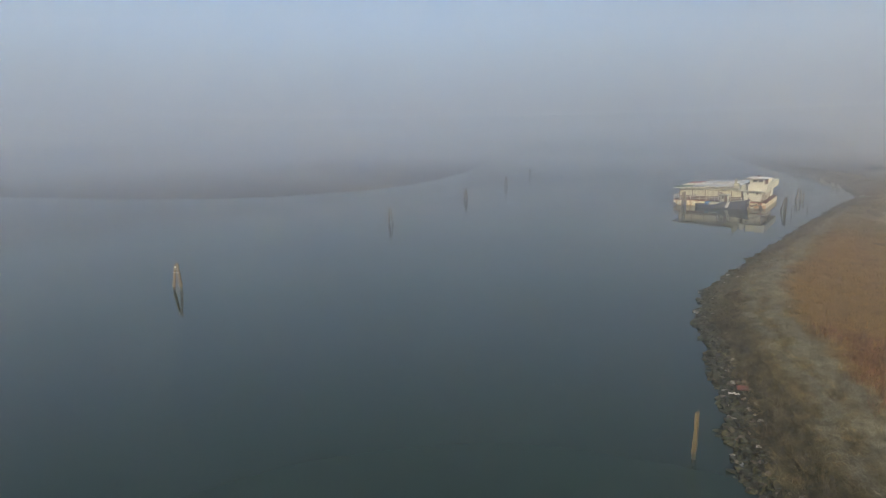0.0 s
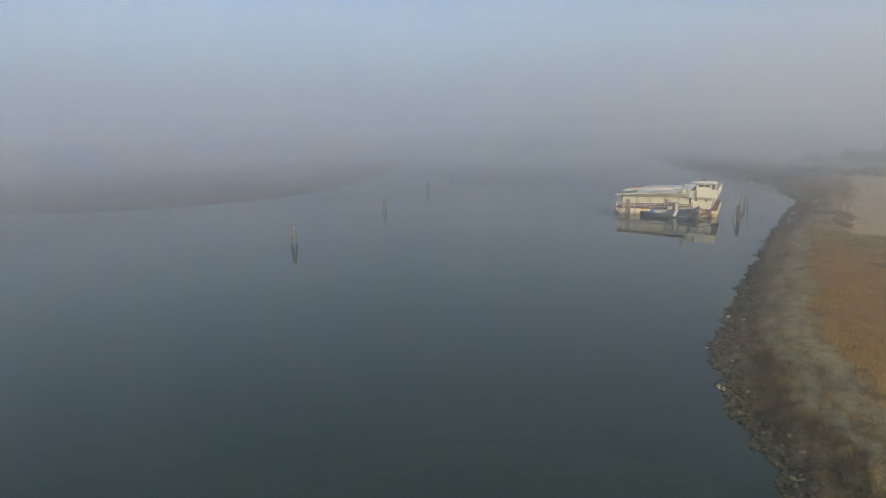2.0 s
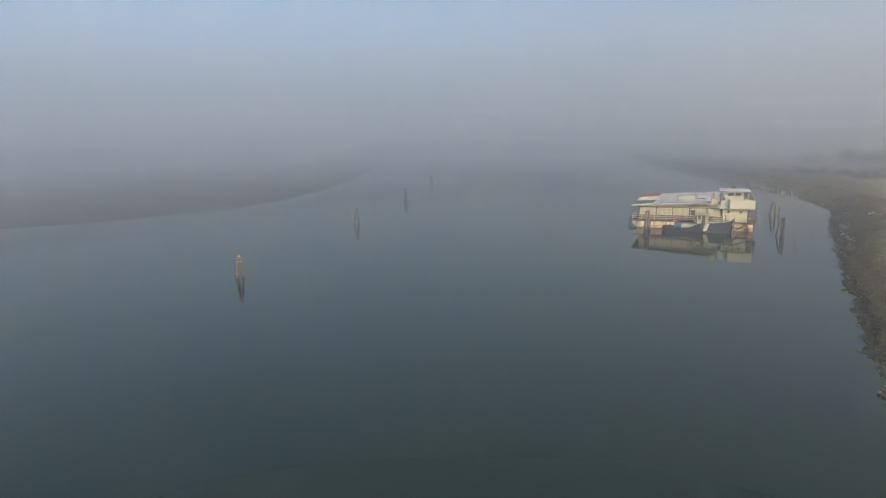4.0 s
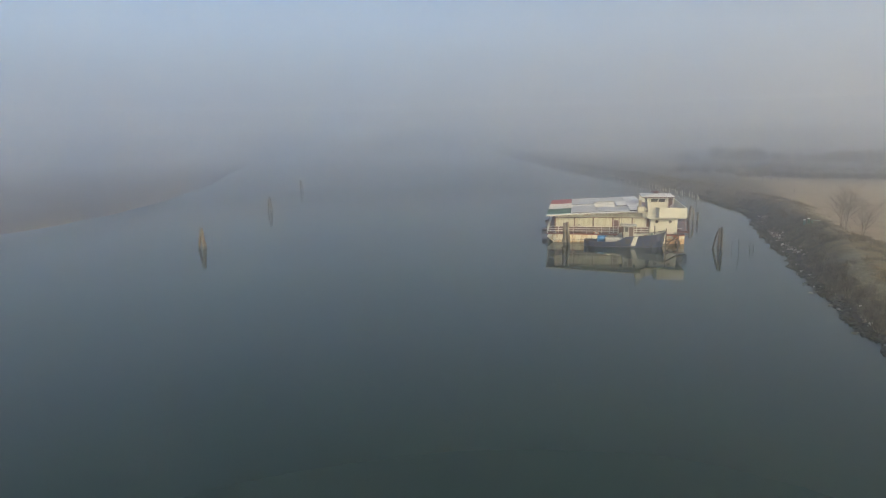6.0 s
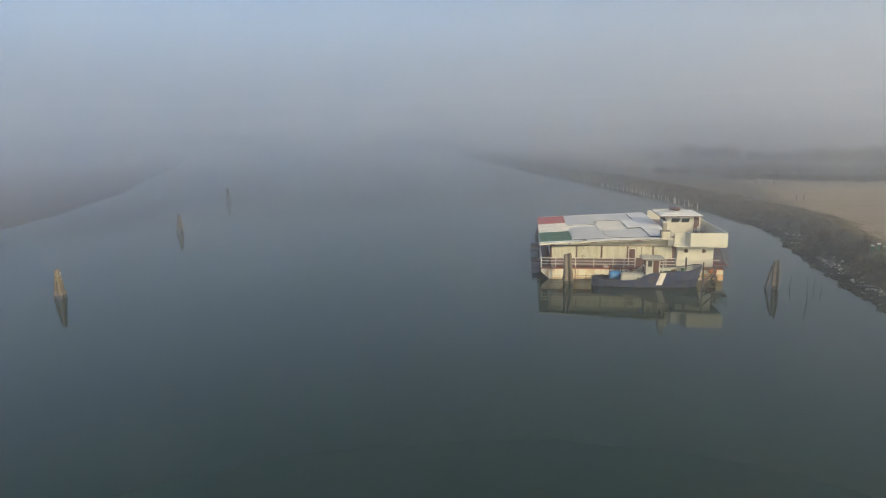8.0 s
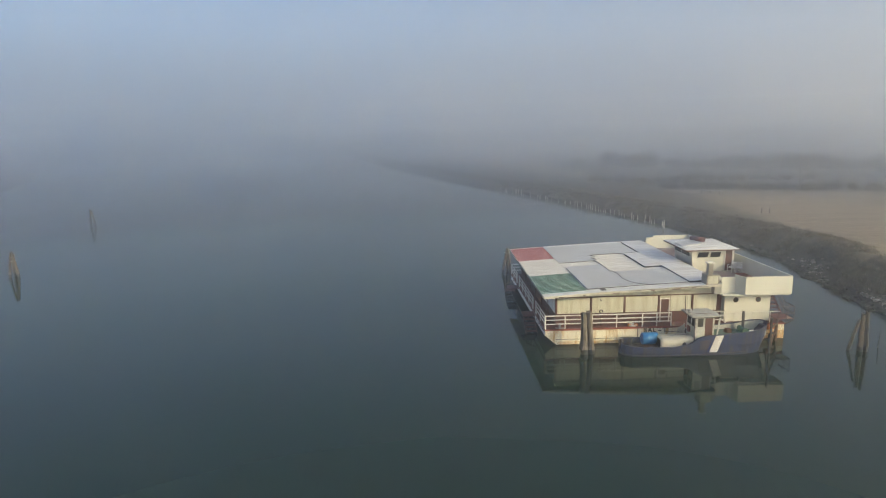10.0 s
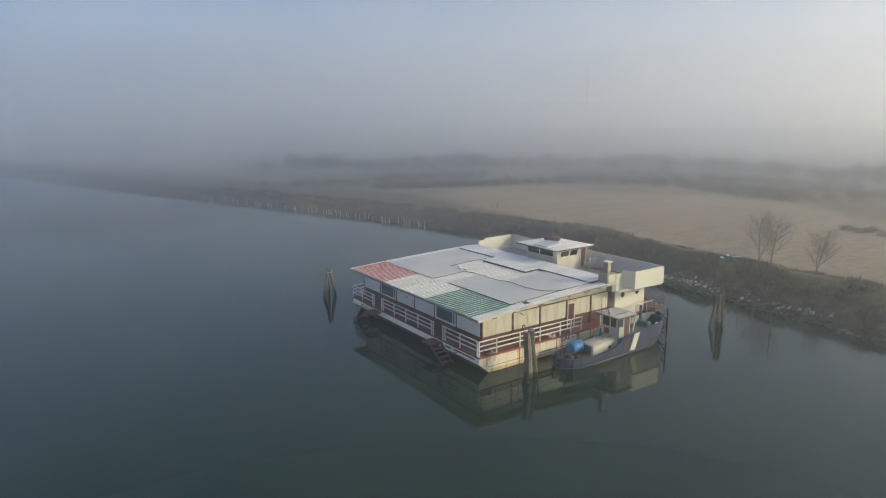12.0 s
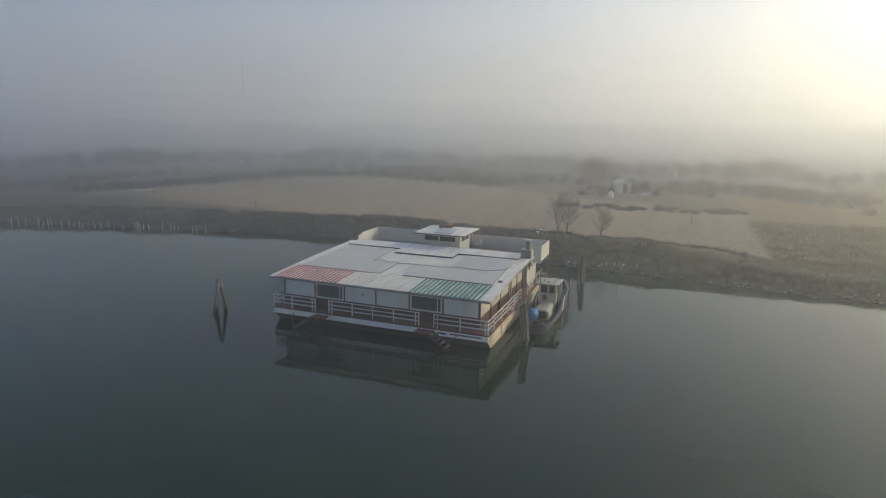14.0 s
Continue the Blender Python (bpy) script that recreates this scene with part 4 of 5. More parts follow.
houseboat()
buoy = thing("lifebuoy", "white and orange lifebuoy lying on the red deck", "lifebuoy", at=(6.3, 0.2, 1.165))
ringed = Shape()
for i in range(16):
    a0, a1 = 2 * math.pi * i / 16, 2 * math.pi * (i + 1) / 16
    ringed.tube((0.24 * math.cos(a0), 0.24 * math.sin(a0), 0.075), (0.24 * math.cos(a1), 0.24 * math.sin(a1), 0.075), 0.075, None, 8, False)
part("ring", ringed, RAILING, buoy, "", 0, True)
for sx in (-0.24, 0.24):
    part("band", Shape().box(sx - 0.1, -0.07, 0.0, sx + 0.1, 0.07, 0.158), ORANGE, buoy, "orange band")


def garden_chair(x, y, turn):
    c = thing("garden_chair", "white plastic garden chair on the roof terrace", "chair", "terrace chairs", (x, y, 3.40), turn)
    part("seat", Shape().box(-0.24, -0.24, 0.40, 0.24, 0.24, 0.44), RAILING, c, "", 0.01)
    back = Shape().box(-0.24, 0.20, 0.80, 0.24, 0.24, 0.88)
    for i in range(5):
        back.box(-0.23 + 0.1 * i, 0.21, 0.44, -0.17 + 0.1 * i, 0.235, 0.80)
    part("backrest", back, RAILING, c)
    for sx in (-0.22, 0.22):
        part("armrest", Shape().box(sx - 0.03, -0.22, 0.62, sx + 0.03, 0.2, 0.65), RAILING, c)
        for sy in (-0.21, 0.21):
            part("leg", Shape().box(sx - 0.025, sy - 0.025, 0, sx + 0.025, sy + 0.025, 0.62 if sy < 0 else 0.42), RAILING, c)


garden_chair(16.35, 6.35, 200)
garden_chair(16.85, 6.2, 165)


# ---- the workboat alongside ----
def workboat():
    t = thing("workboat", "small dark blue wooden workboat moored beside the houseboat", "boat", at=(0, -2.0, 0))
    stations = [(4.72, 0.30, 0.74), (4.9, 0.62, 0.72), (5.3, 0.88, 0.69), (6.0, 1.03, 0.65), (7.2, 1.10, 0.63), (8.4, 1.10, 0.68), (9.0, 1.10, 0.80), (9.5, 1.10, 1.12), (9.9, 1.10, 1.32),
                (10.6, 1.10, 1.40), (11.4, 1.09, 1.44), (12.2, 1.07, 1.48), (13.0, 1.06, 1.55), (13.6, 1.02, 1.65), (14.0, 0.92, 1.75), (14.3, 0.76, 1.83), (14.52, 0.54, 1.90), (14.66, 0.28, 1.94), (14.71, 0.08, 1.95)]
    rings, sheer = [], {}
    for x, hw, z in stations:
        deck = min(z - 0.12, 0.32 if x < 9.7 else 1.10 if x < 14.4 else z - 0.2)
        rake = 0.0 if x < 13.2 else (x - 13.2) * 0.30
        low = 0.62 * hw if x > 5 else 0.4 * hw
        inner = max(hw - 0.07, 0.02)
        rings.append([(x, -hw, z), (x - 0.4 * rake, -hw * 0.97, 0.5 * z), (x - rake, -hw * (0.90 if x < 12.5 else 0.82 if x < 13.3 else 0.72), 0.02), (x - rake - 0.05, -low, -0.35), (x - rake - 0.05, low, -0.35),
                      (x - rake, hw * (0.90 if x < 12.5 else 0.82 if x < 13.3 else 0.72), 0.02), (x - 0.4 * rake, hw * 0.97, 0.5 * z), (x, hw, z), (x, inner, z), (x, inner, deck), (x, -inner, deck), (x, -inner, z)])
    h = part("hull", Shape().loft(rings), BLUEHULL, t, "dark blue hull with scuffed paint", 0, False)
    for side in (-1, 1):
        part("gunwale", Shape().loft([[(x, side * (hw + 0.035), z - 0.005), (x, side * (hw + 0.035), z + 0.045), (x, side * max(hw - 0.1, 0.0), z + 0.045), (x, side * max(hw - 0.1, 0.0), z - 0.005)] for x, hw, z in stations]), BLUEHULL, h)
        line = [(x, hw * 0.925, 0.10 + 0.18 * max(0, (x - 9) / 5) ** 2) for x, hw, z in stations if x < 13.6]
        part("rubbing_strake", Shape().loft([[(x, side * (y + 0.04), z - 0.025), (x, side * (y + 0.04), z + 0.025), (x, side * (y - 0.04), z + 0.03), (x, side * (y - 0.04), z - 0.03)] for x, y, z in line]), SCUFF, h, "worn brown rubbing strake")
    for (xt0, xt1, xb0, xb1), m, nm, lb in (((10.80, 11.36, 10.43, 10.95), RAILING, "stripe", "broad white slanting stripe"), ((10.66, 10.74, 10.28, 10.36), TUGBLUE, "thin_stripe", "thin brighter blue stripe")):
        part(nm, Shape().hexa([(xb0, -1.075, 0.26), (xb1, -1.075, 0.26), (xb1, -0.98, 0.26), (xb0, -0.98, 0.26)], [(xt0, -1.125, 1.43), (xt1, -1.112, 1.47), (xt1, -1.05, 1.47), (xt0, -1.05, 1.43)]), m, h, lb)
    part("patch", Shape().hexa([(9.75, -1.07, 0.42), (10.25, -1.07, 0.42), (10.25, -1.0, 0.42), (9.75, -1.0, 0.42)], [(9.75, -1.108, 1.05), (10.45, -1.108, 1.15), (10.45, -1.0, 1.15), (9.75, -1.0, 1.05)]), SCUFF, h, "scraped rusty brown patch")
    part("foredeck", Shape().prism([(9.7, -1.0), (11.4, -0.99), (12.2, -0.97), (13.0, -0.96), (13.6, -0.92), (13.9, -0.82), (13.9, 0.82), (13.6, 0.92), (13.0, 0.96), (12.2, 0.97), (11.4, 0.99), (9.7, 1.0)], 1.09, 1.16), TUGDECK, t, "green painted foredeck")
    for side in (-1, 1):
        ins = Shape()
        for (xa, ha, za), (xb, hb, zb) in zip(stations[9:-2], stations[10:-1]):
            ins.hexa([(xa, side * (ha - 0.095), 1.16), (xb, side * (hb - 0.095), 1.16), (xb, side * (hb - 0.075), 1.16), (xa, side * (ha - 0.075), 1.16)],
                     [(xa, side * (ha - 0.095), za), (xb, side * (hb - 0.095), zb), (xb, side * (hb - 0.075), zb), (xa, side * (ha - 0.075), za)])
            ins.beam((xa, side * (ha - 0.10), 1.16), (xa, side * (ha - 0.10), za), 0.05, 0.04)
        part("bulwark_lining", ins, TUGWHITE, t, "pale green-white bulwark lining")
    part("aft_deck", Shape().prism([(5.0, -0.5), (5.4, -0.78), (6.2, -0.95), (9.7, -1.0), (9.7, 1.0), (6.2, 0.95), (5.4, 0.78), (5.0, 0.5)], 0.32, 0.36), STEEL, t, "rusty brown aft deck")

    # engine casing with rounded top
    rings = []
    for x, k in ((7.35, 0.94), (7.5, 1.0), (8.5, 1.02), (9.5, 1.04)):
        arc = [(x, -0.62 * k, 0.33)] + [(x, -0.60 * k * math.cos(a), 0.84 * k + 0.32 * k * math.sin(a) ** 0.55) for a in [math.pi * i / 10 for i in range(11)]] + [(x, 0.62 * k, 0.33)]
        rings.append(arc)
    e = part("engine_casing", Shape().loft(rings), TUGROOF, t, "dull off-white rounded engine casing", 0.01)
    part("hatch", Shape().box(7.30, -0.40, 0.42, 7.345, 0.40, 1.0), TAR_SHADE, e, "dark opening in the casing end")
    part("handrail", Shape().beam((7.8, -0.36, 1.29), (9.3, -0.36, 1.31), 0.025, 0.025).beam((7.9, 0.36, 1.29), (9.3, 0.36, 1.31), 0.025, 0.025), BLACK, e)
    part("porthole", Shape().tube((8.9, -0.66, 0.72), (8.9, -0.60, 0.72), 0.13, None, 12), BLACK, e)
    part("splash_plate", Shape().hexa([(8.72, 0.80, 0.62), (9.5, 0.80, 0.62), (9.5, 0.85, 0.62), (8.72, 0.85, 0.62)], [(9.08, 0.80, 1.40), (9.5, 0.80, 1.72), (9.5, 0.85, 1.72), (9.08, 0.85, 1.40)]), TUGWHITE, t, "slanting pale splash plate")

    # wheelhouse
    x0, x1, y0, y1 = 9.55, 10.85, -0.68, 0.72
    w = part("wheelhouse", Shape().box(x0, y0, 0.36, x1, y1, 2.62), TUGWHITE, t, "small off-white wheelhouse", 0.02)
    top = [(9.22, -0.92), (11.12, -0.92), (11.22, 0.0), (11.12, 0.92), (9.22, 0.92)]
    roof = Shape().prism(top, 2.64, 2.72)
    roof.add([(x, y, 2.722) for x, y in top] + [(9.6, -0.55, 2.79), (10.85, -0.55, 2.79), (10.85, 0.55, 2.79), (9.6, 0.55, 2.79)], [(0, 1, 6, 5), (1, 2, 6), (2, 3, 7), (2, 7, 6), (3, 4, 8, 7), (4, 0, 5, 8), (5, 6, 7, 8)])
    part("roof", roof, TUGROOF, w, "dull frosted wheelhouse roof")
    part("roof_edge", Shape().prism([(9.2, -0.94), (11.14, -0.94), (11.24, 0.0), (11.14, 0.94), (9.2, 0.94)], 2.60, 2.645), DARKEDGE, w)
    for ya, yb in ((-0.55, -0.12), (0.02, 0.55)):
        part("window", Shape().box(x0 - 0.015, ya, 1.9, x0 + 0.02, yb, 2.5), GLASS, w, "dark wheelhouse window")
    part("window", Shape().box(9.72, y0 - 0.015, 1.92, 10.08, y0 + 0.02, 2.5), DULLGLASS, w, "dark wheelhouse window")
    part("door", Shape().box(10.22, y0 - 0.02, 1.05, 10.72, y0 + 0.02, 2.5), BROWN, w, "dark brown sliding door", 0.006)
    part("corner_post", Shape().beam((9.5, -0.8, 0.5), (9.42, -0.86, 2.62), 0.06, 0.06), DARKEDGE, w)
    part("corner_post", Shape().beam((11.0, -0.72, 1.05), (11.12, -0.86, 2.62), 0.07, 0.10), TUGWHITE, w)
    part("red_box", Shape().box(9.44, 0.05, 1.35, 9.55, 0.38, 1.72), RED, w, "small red box on the wheelhouse")
    part("searchlight", Shape().tube((9.45, -0.1, 2.80), (9.3, -0.1, 2.86), 0.09, 0.10, 10).tube((9.5, -0.1, 2.7), (9.45, -0.1, 2.80), 0.03), GREY, w)
    part("aerial", Shape().tube((9.35, 0.55, 2.7), (9.33, 0.58, 3.75), 0.028, 0.018, 6).tube((9.3, 0.72, 3.2), (9.4, 0.85, 3.2), 0.012), DARKEDGE, w, "thin dark aerial")
    part("lamp", Shape().tube((9.75, 0.3, 2.78), (9.75, 0.3, 2.92), 0.035, 0.04, 10), DRUM, w, "small reddish lamp")
    part("boat_hook", Shape().tube((9.6, -0.5, 2.80), (10.7, -0.55, 2.82), 0.022), PILE, w)

    # working gear
    part("windlass", Shape().box(12.9, -0.35, 1.16, 13.3, 0.35, 1.3).tube((13.1, -0.42, 1.46), (13.1, 0.42, 1.46), 0.16, None, 12).tube((13.1, -0.5, 1.46), (13.1, -0.42, 1.46), 0.22, None, 12).box(13.0, -0.3, 1.28, 13.2, -0.2, 1.6)
         .box(13.0, 0.2, 1.28, 13.2, 0.3, 1.6), TABLELEG, t, "faded teal windlass", 0.01)
    part("bitt", Shape().box(13.35, 0.45, 1.16, 13.48, 0.58, 2.55), DARKEDGE, t, "dark upright bow post")
    part("coil", Shape().tube((12.3, 0.35, 1.16), (12.3, 0.35, 1.38), 0.28, 0.22, 12), STEEL, t, "brown coil of rope")
    part("plate", Shape().box(13.1, -0.98, 1.60, 13.4, -0.93, 1.70), RAILING, t, "small white plate")
    for x, y in ((5.05, 0.35), (5.3, -0.55), (5.7, 0.6)):
        part("bollard", Shape().tube((x, y, 0.36), (x, y, 0.86), 0.08, 0.08, 10).tube((x - 0.15, y, 0.75), (x + 0.15, y, 0.75), 0.04), DARKEDGE, t)
    ty = Shape()
    for i in range(12):
        a0, a1 = 2 * math.pi * i / 12, 2 * math.pi * (i + 1) / 12
        ty.tube((5.15 + 0.22 * math.cos(a0), -0.05 + 0.22 * math.sin(a0), 0.5), (5.15 + 0.22 * math.cos(a1), -0.05 + 0.22 * math.sin(a1), 0.5), 0.09, None, 7, False)
    part("spare_tyre", ty, BLACK, t, "old black tyre", 0, True)
    part("net_heap", Shape().tube((5.8, 0.0, 0.36), (5.85, 0.05, 0.62), 0.42, 0.2, 11).tube((6.15, -0.35, 0.36), (6.1, -0.3, 0.55), 0.3, 0.12, 9), BLACK, t, "dark heap of netting")
    return t


workboat()
drum = thing("blue_drum", "blue plastic drum lying on the workboat's aft deck", "drum", at=(6.4, -1.45, 0.79))
part("shell", Shape().loft([[(x, r * math.cos(a), r * math.sin(a)) for a in [2 * math.pi * i / 18 for i in range(18)]]
                            for x, r in ((0, 0.36), (0.04, 0.41), (0.30, 0.42), (0.34, 0.435), (0.38, 0.42), (0.70, 0.42), (0.74, 0.435), (0.78, 0.42), (1.06, 0.41), (1.10, 0.36))]), BLUE, drum, "", 0, True)
part("bung", Shape().tube((-0.03, 0.18, 0.1), (0.01, 0.18, 0.1), 0.05, None, 10), BLACK, drum)
part("chock", Shape().box(0.15, -0.5, -0.435, 0.3, 0.5, -0.36).box(0.8, -0.5, -0.435, 0.95, 0.5, -0.36), STEEL, drum)

fender = thing("mooring_dolphin", "rusty steel mooring dolphin standing off the houseboat's stern", "mooring dolphin")
part("post", Shape().box(14.55, -2.95, -1.2, 14.66, -2.84, 2.45), PILEWET, fender)
part("post", Shape().box(16.35, -0.55, -1.2, 16.47, -0.43, 1.6), STEEL, fender)
for za, zb in ((1.75, 1.3), (0.75, 0.75), (0.3, 1.25)):
    part("beam", Shape().beam((14.6, -2.9, za), (16.4, -0.5, zb), 0.09, 0.11), STEEL, fender)
part("beam", Shape().beam((14.6, -2.85, 1.1), (15.2, -1.2, 0.35), 0.07, 0.07), STEEL, fender)


# ---- timber in the water ----
def log(shape, p, q, r0, r1, seed, sides=11):
    """A slightly bent, uneven round timber with a worn top."""
    rng = random.Random(seed)
    p, q = Vector(p), Vector(q)
    d = q - p
    turn = d.to_track_quat("Z", "Y").to_matrix()
    bend = turn @ Vector((rng.uniform(-1, 1), rng.uniform(-1, 1), 0)) * 0.04 * d.length / 3
    rings = []
    groove = [rng.uniform(0.80, 1.14) for _ in range(sides)]
    for i in range(10):
        f = i / 9
        mid = p + d * f + bend * math.sin(f * math.pi) + turn @ Vector((rng.uniform(-1, 1), rng.uniform(-1, 1), 0)) * r0 * 0.09
        r = (r0 + (r1 - r0) * f) * (1 + 0.22 * (1 - f) ** 5) * rng.uniform(0.93, 1.08)
        rings.append([mid + turn @ Vector((math.cos(2 * math.pi * k / sides) * r * groove[k] * rng.uniform(0.95, 1.05), math.sin(2 * math.pi * k / sides) * r * groove[k] * rng.uniform(0.95, 1.05),
                                           rng.uniform(-0.16, 0.08) if i == 9 else 0)) for k in range(sides)])
    return shape.loft(rings)


def cluster(name, label, at, timbers, material, group, bands=(), category="mooring post", turn=0.0):
    t = thing(name, label, category, group, at, turn)
    for i, (p, q, r) in enumerate(timbers):
        p, q = Vector(p), Vector(q)
        lo = p - (q - p) * (0.9 / max(0.5, (q - p).length))
        w = p + (q - p) * min(0.5, 0.35 / (q - p).length)
        lg = part("timber", log(Shape(), w, q, r, r * 0.85, i + len(label)), material, t)
        part("wet_foot", log(Shape(), lo, w + (q - p) * 0.01, r * 1.12, r * 1.05, i + 31), PILEWET, lg, "dark wet foot of the timber")
    for z, r, m in bands:
        ring = Shape()
        for i in range(12):
            a0, a1 = 2 * math.pi * i / 12, 2 * math.pi * (i + 1) / 12
            ring.tube((r * math.cos(a0), r * math.sin(a0), z), (r * math.cos(a1), r * math.sin(a1), z), 0.03, None, 6, False)
        part("band", ring, m, t)
    return t


cluster("mooring_post", "pair of thick grey mooring timbers standing beside the hull", (2.5, -1.9, 0),
        [((-0.24, -0.10, 0), (-0.22, 0.12, 2.80), 0.25), ((0.27, -0.06, 0), (0.06, 0.04, 2.98), 0.23)], PILE, "mooring posts", ())
cluster("mooring_post", "two upright dark timbers and a leaning one near the bank", (20.75, -3.0, 0),
        [((0.0, 0.0, 0), (0.05, 0.02, 2.65), 0.18), ((0.27, -0.12, 0), (0.22, -0.06, 2.75), 0.16), ((-0.62, 0.25, 0), (-0.2, 0.1, 2.2), 0.11)], PILEDARK, "mooring posts")
cluster("mooring_post", "three dark timbers leaning together off the houseboat's corner", (0.3, 22.7, 0),
        [((-0.48, 0.2, 0), (0.0, 0.0, 2.7), 0.15), ((0.42, -0.25, 0), (0.1, -0.05, 2.55), 0.15), ((0.1, 0.5, 0), (0.05, 0.12, 2.62), 0.15)], PILE, "mooring posts", ((2.2, 0.3, STAKE),))
cluster("mooring_post", "three old timbers leaning together astern of the houseboat", (21.2, 19.0, 0),
        [((-0.45, -0.2, 0), (-0.1, 0.0, 2.6), 0.19), ((0.4, 0.2, 0), (0.25, 0.1, 2.2), 0.18), ((0.9, 0.1, 0), (1.0, 0.1, 1.7), 0.16)], PILE, "mooring posts")
cluster("mooring_post", "single ochre timber with a notched top off the rocks", (27.3, -104.8, 0),
        [((0, 0, 0), (0.05, 0.0, 2.3), 0.11), ((0.09, 0.03, 1.3), (0.12, 0.03, 2.42), 0.06)], PILEGOLD, "", ())


def channel_mark(at, turn, seed):
    t = cluster("channel_marker", "three ochre timbers tied as a channel marker", at,
                [((-0.42, -0.25, 0), (-0.10, -0.06, 2.7), 0.155), ((0.42, -0.25, 0), (0.12, -0.05, 2.9), 0.155), ((0.0, 0.48, 0), (0.0, 0.11, 2.75), 0.15)], PILEGOLD, "channel markers",
                ((2.25, 0.22, STAKE), (1.85, 0.27, STAKE)), "channel marker", turn)
    for k, (x, y) in enumerate(((-0.37, -0.22), (0.37, -0.22), (0.0, 0.42))):
        part("scar", log(Shape(), (x, y, 0.38), (x * 0.84, y * 0.84, 0.75), 0.172, 0.16, seed * 5 + k, 9), PILE, t, "pale gnawed band above the water line")
    part("reflector", Shape().box(-0.09, -0.28, 2.38, 0.11, -0.26, 2.55), RAILING, t, "small white reflector plate")
    part("bracket", Shape().beam((-0.3, -0.22, 2.25), (0.3, -0.22, 2.25), 0.03, 0.05).beam((-0.32, -0.25, 1.85), (0.32, -0.25, 1.85), 0.03, 0.05), STAKE, t)
    return t


for i, (x, y) in enumerate(((-25.4, -97.5), (-36.0, -49.4), (-45.1, -9.7), (-54.3, 27.0), (-65.8, 66.0))):
    channel_mark((x, y, 0), 25 + 40 * i, i)

for i, (x, y, h, lean) in enumerate(((22.3, -2.6, 1.1, 0.1), (22.3, -6.3, 1.9, -0.15), (24.4, -2.5, 1.2, 0.05), (24.6, -3.6, 0.9, -0.1))):
    s = thing("stick", "thin dark stick standing in shallow water", "stick", "sticks by the bank", (x, y, 0))
    part("pole", log(Shape(), (0, 0, -0.8), (lean, 0.05, h), 0.05, 0.03, i, 6), PILEWET, s)

stake = thing("stake", "bleached wooden stake in the water along the bank", "stake", "stakes along the bank", (27.0, 48.0, 0))
part("pole", log(Shape(), (0, 0, -0.8), (0.05, 0.03, 1.25), 0.085, 0.07, 3, 7), STAKE, stake)
rs = random.Random(12)
yy = 49.0
while yy < 112:
    yy += rs.choice((0.45, 0.6, 0.8, 1.1, 1.9)) * (1.0 if yy < 80 else 1.5)
    k = rs.uniform(0.45, 0.95)
    copy_thing(stake, pose(shore(yy) - 0.9 + rs.uniform(-0.25, 0.25), yy, 0, rs.uniform(-6, 6), rs.uniform(-6, 6), rs.uniform(0, 360)) @ Matrix.Diagonal((1, 1, k, 1)))


# ---- on the land ----
def land_z(x, y):
    return ground_z(x - shore(y), y)


def litter_bin(x, y, turn):
    t = thing("litter_bin", "green wooden litter bin with a pale slanting lid", "bin", "bins on the bank", (x, y, land_z(x, y)), turn)
    t.matrix_basis = t.matrix_basis @ Matrix.Diagonal((0.55, 0.6, 0.85, 1))
    part("body", Shape().box(-0.19, -0.19, 0.0, 0.19, 0.19, 0.82), TABLELEG, t, "", 0.015)
    for i in range(4):
        part("slat", Shape().box(-0.18 + 0.095 * i, -0.215, 0.06, -0.105 + 0.095 * i, -0.192, 0.78), TABLELEG, t)
    part("lid", Shape().hexa([(-0.27, -0.27, 0.84), (0.27, -0.27, 0.84), (0.27, 0.27, 0.93), (-0.27, 0.27, 0.93)], [(-0.27, -0.27, 0.89), (0.27, -0.27, 0.89), (0.27, 0.27, 0.98), (-0.27, 0.27, 0.98)]), RAILING, t, "pale frosted lid", 0.01)


litter_bin(32.3, 4.0, -30)
litter_bin(32.7, 3.7, -38)
bn = thing("bench", "low pale green plank bench on the bank", "bench", at=(33.3, 3.1, land_z(33.3, 3.1)), turn=-30)
for i in range(2):
    part("board", Shape().box(-0.5, -0.16 + 0.17 * i, 0.42, 0.5, -0.01 + 0.17 * i, 0.46), PALEGREEN, bn)
for x in (-0.4, 0.4):
    part("leg", Shape().box(x - 0.05, -0.14, -0.05, x + 0.05, 0.14, 0.418), TABLELEG, bn)


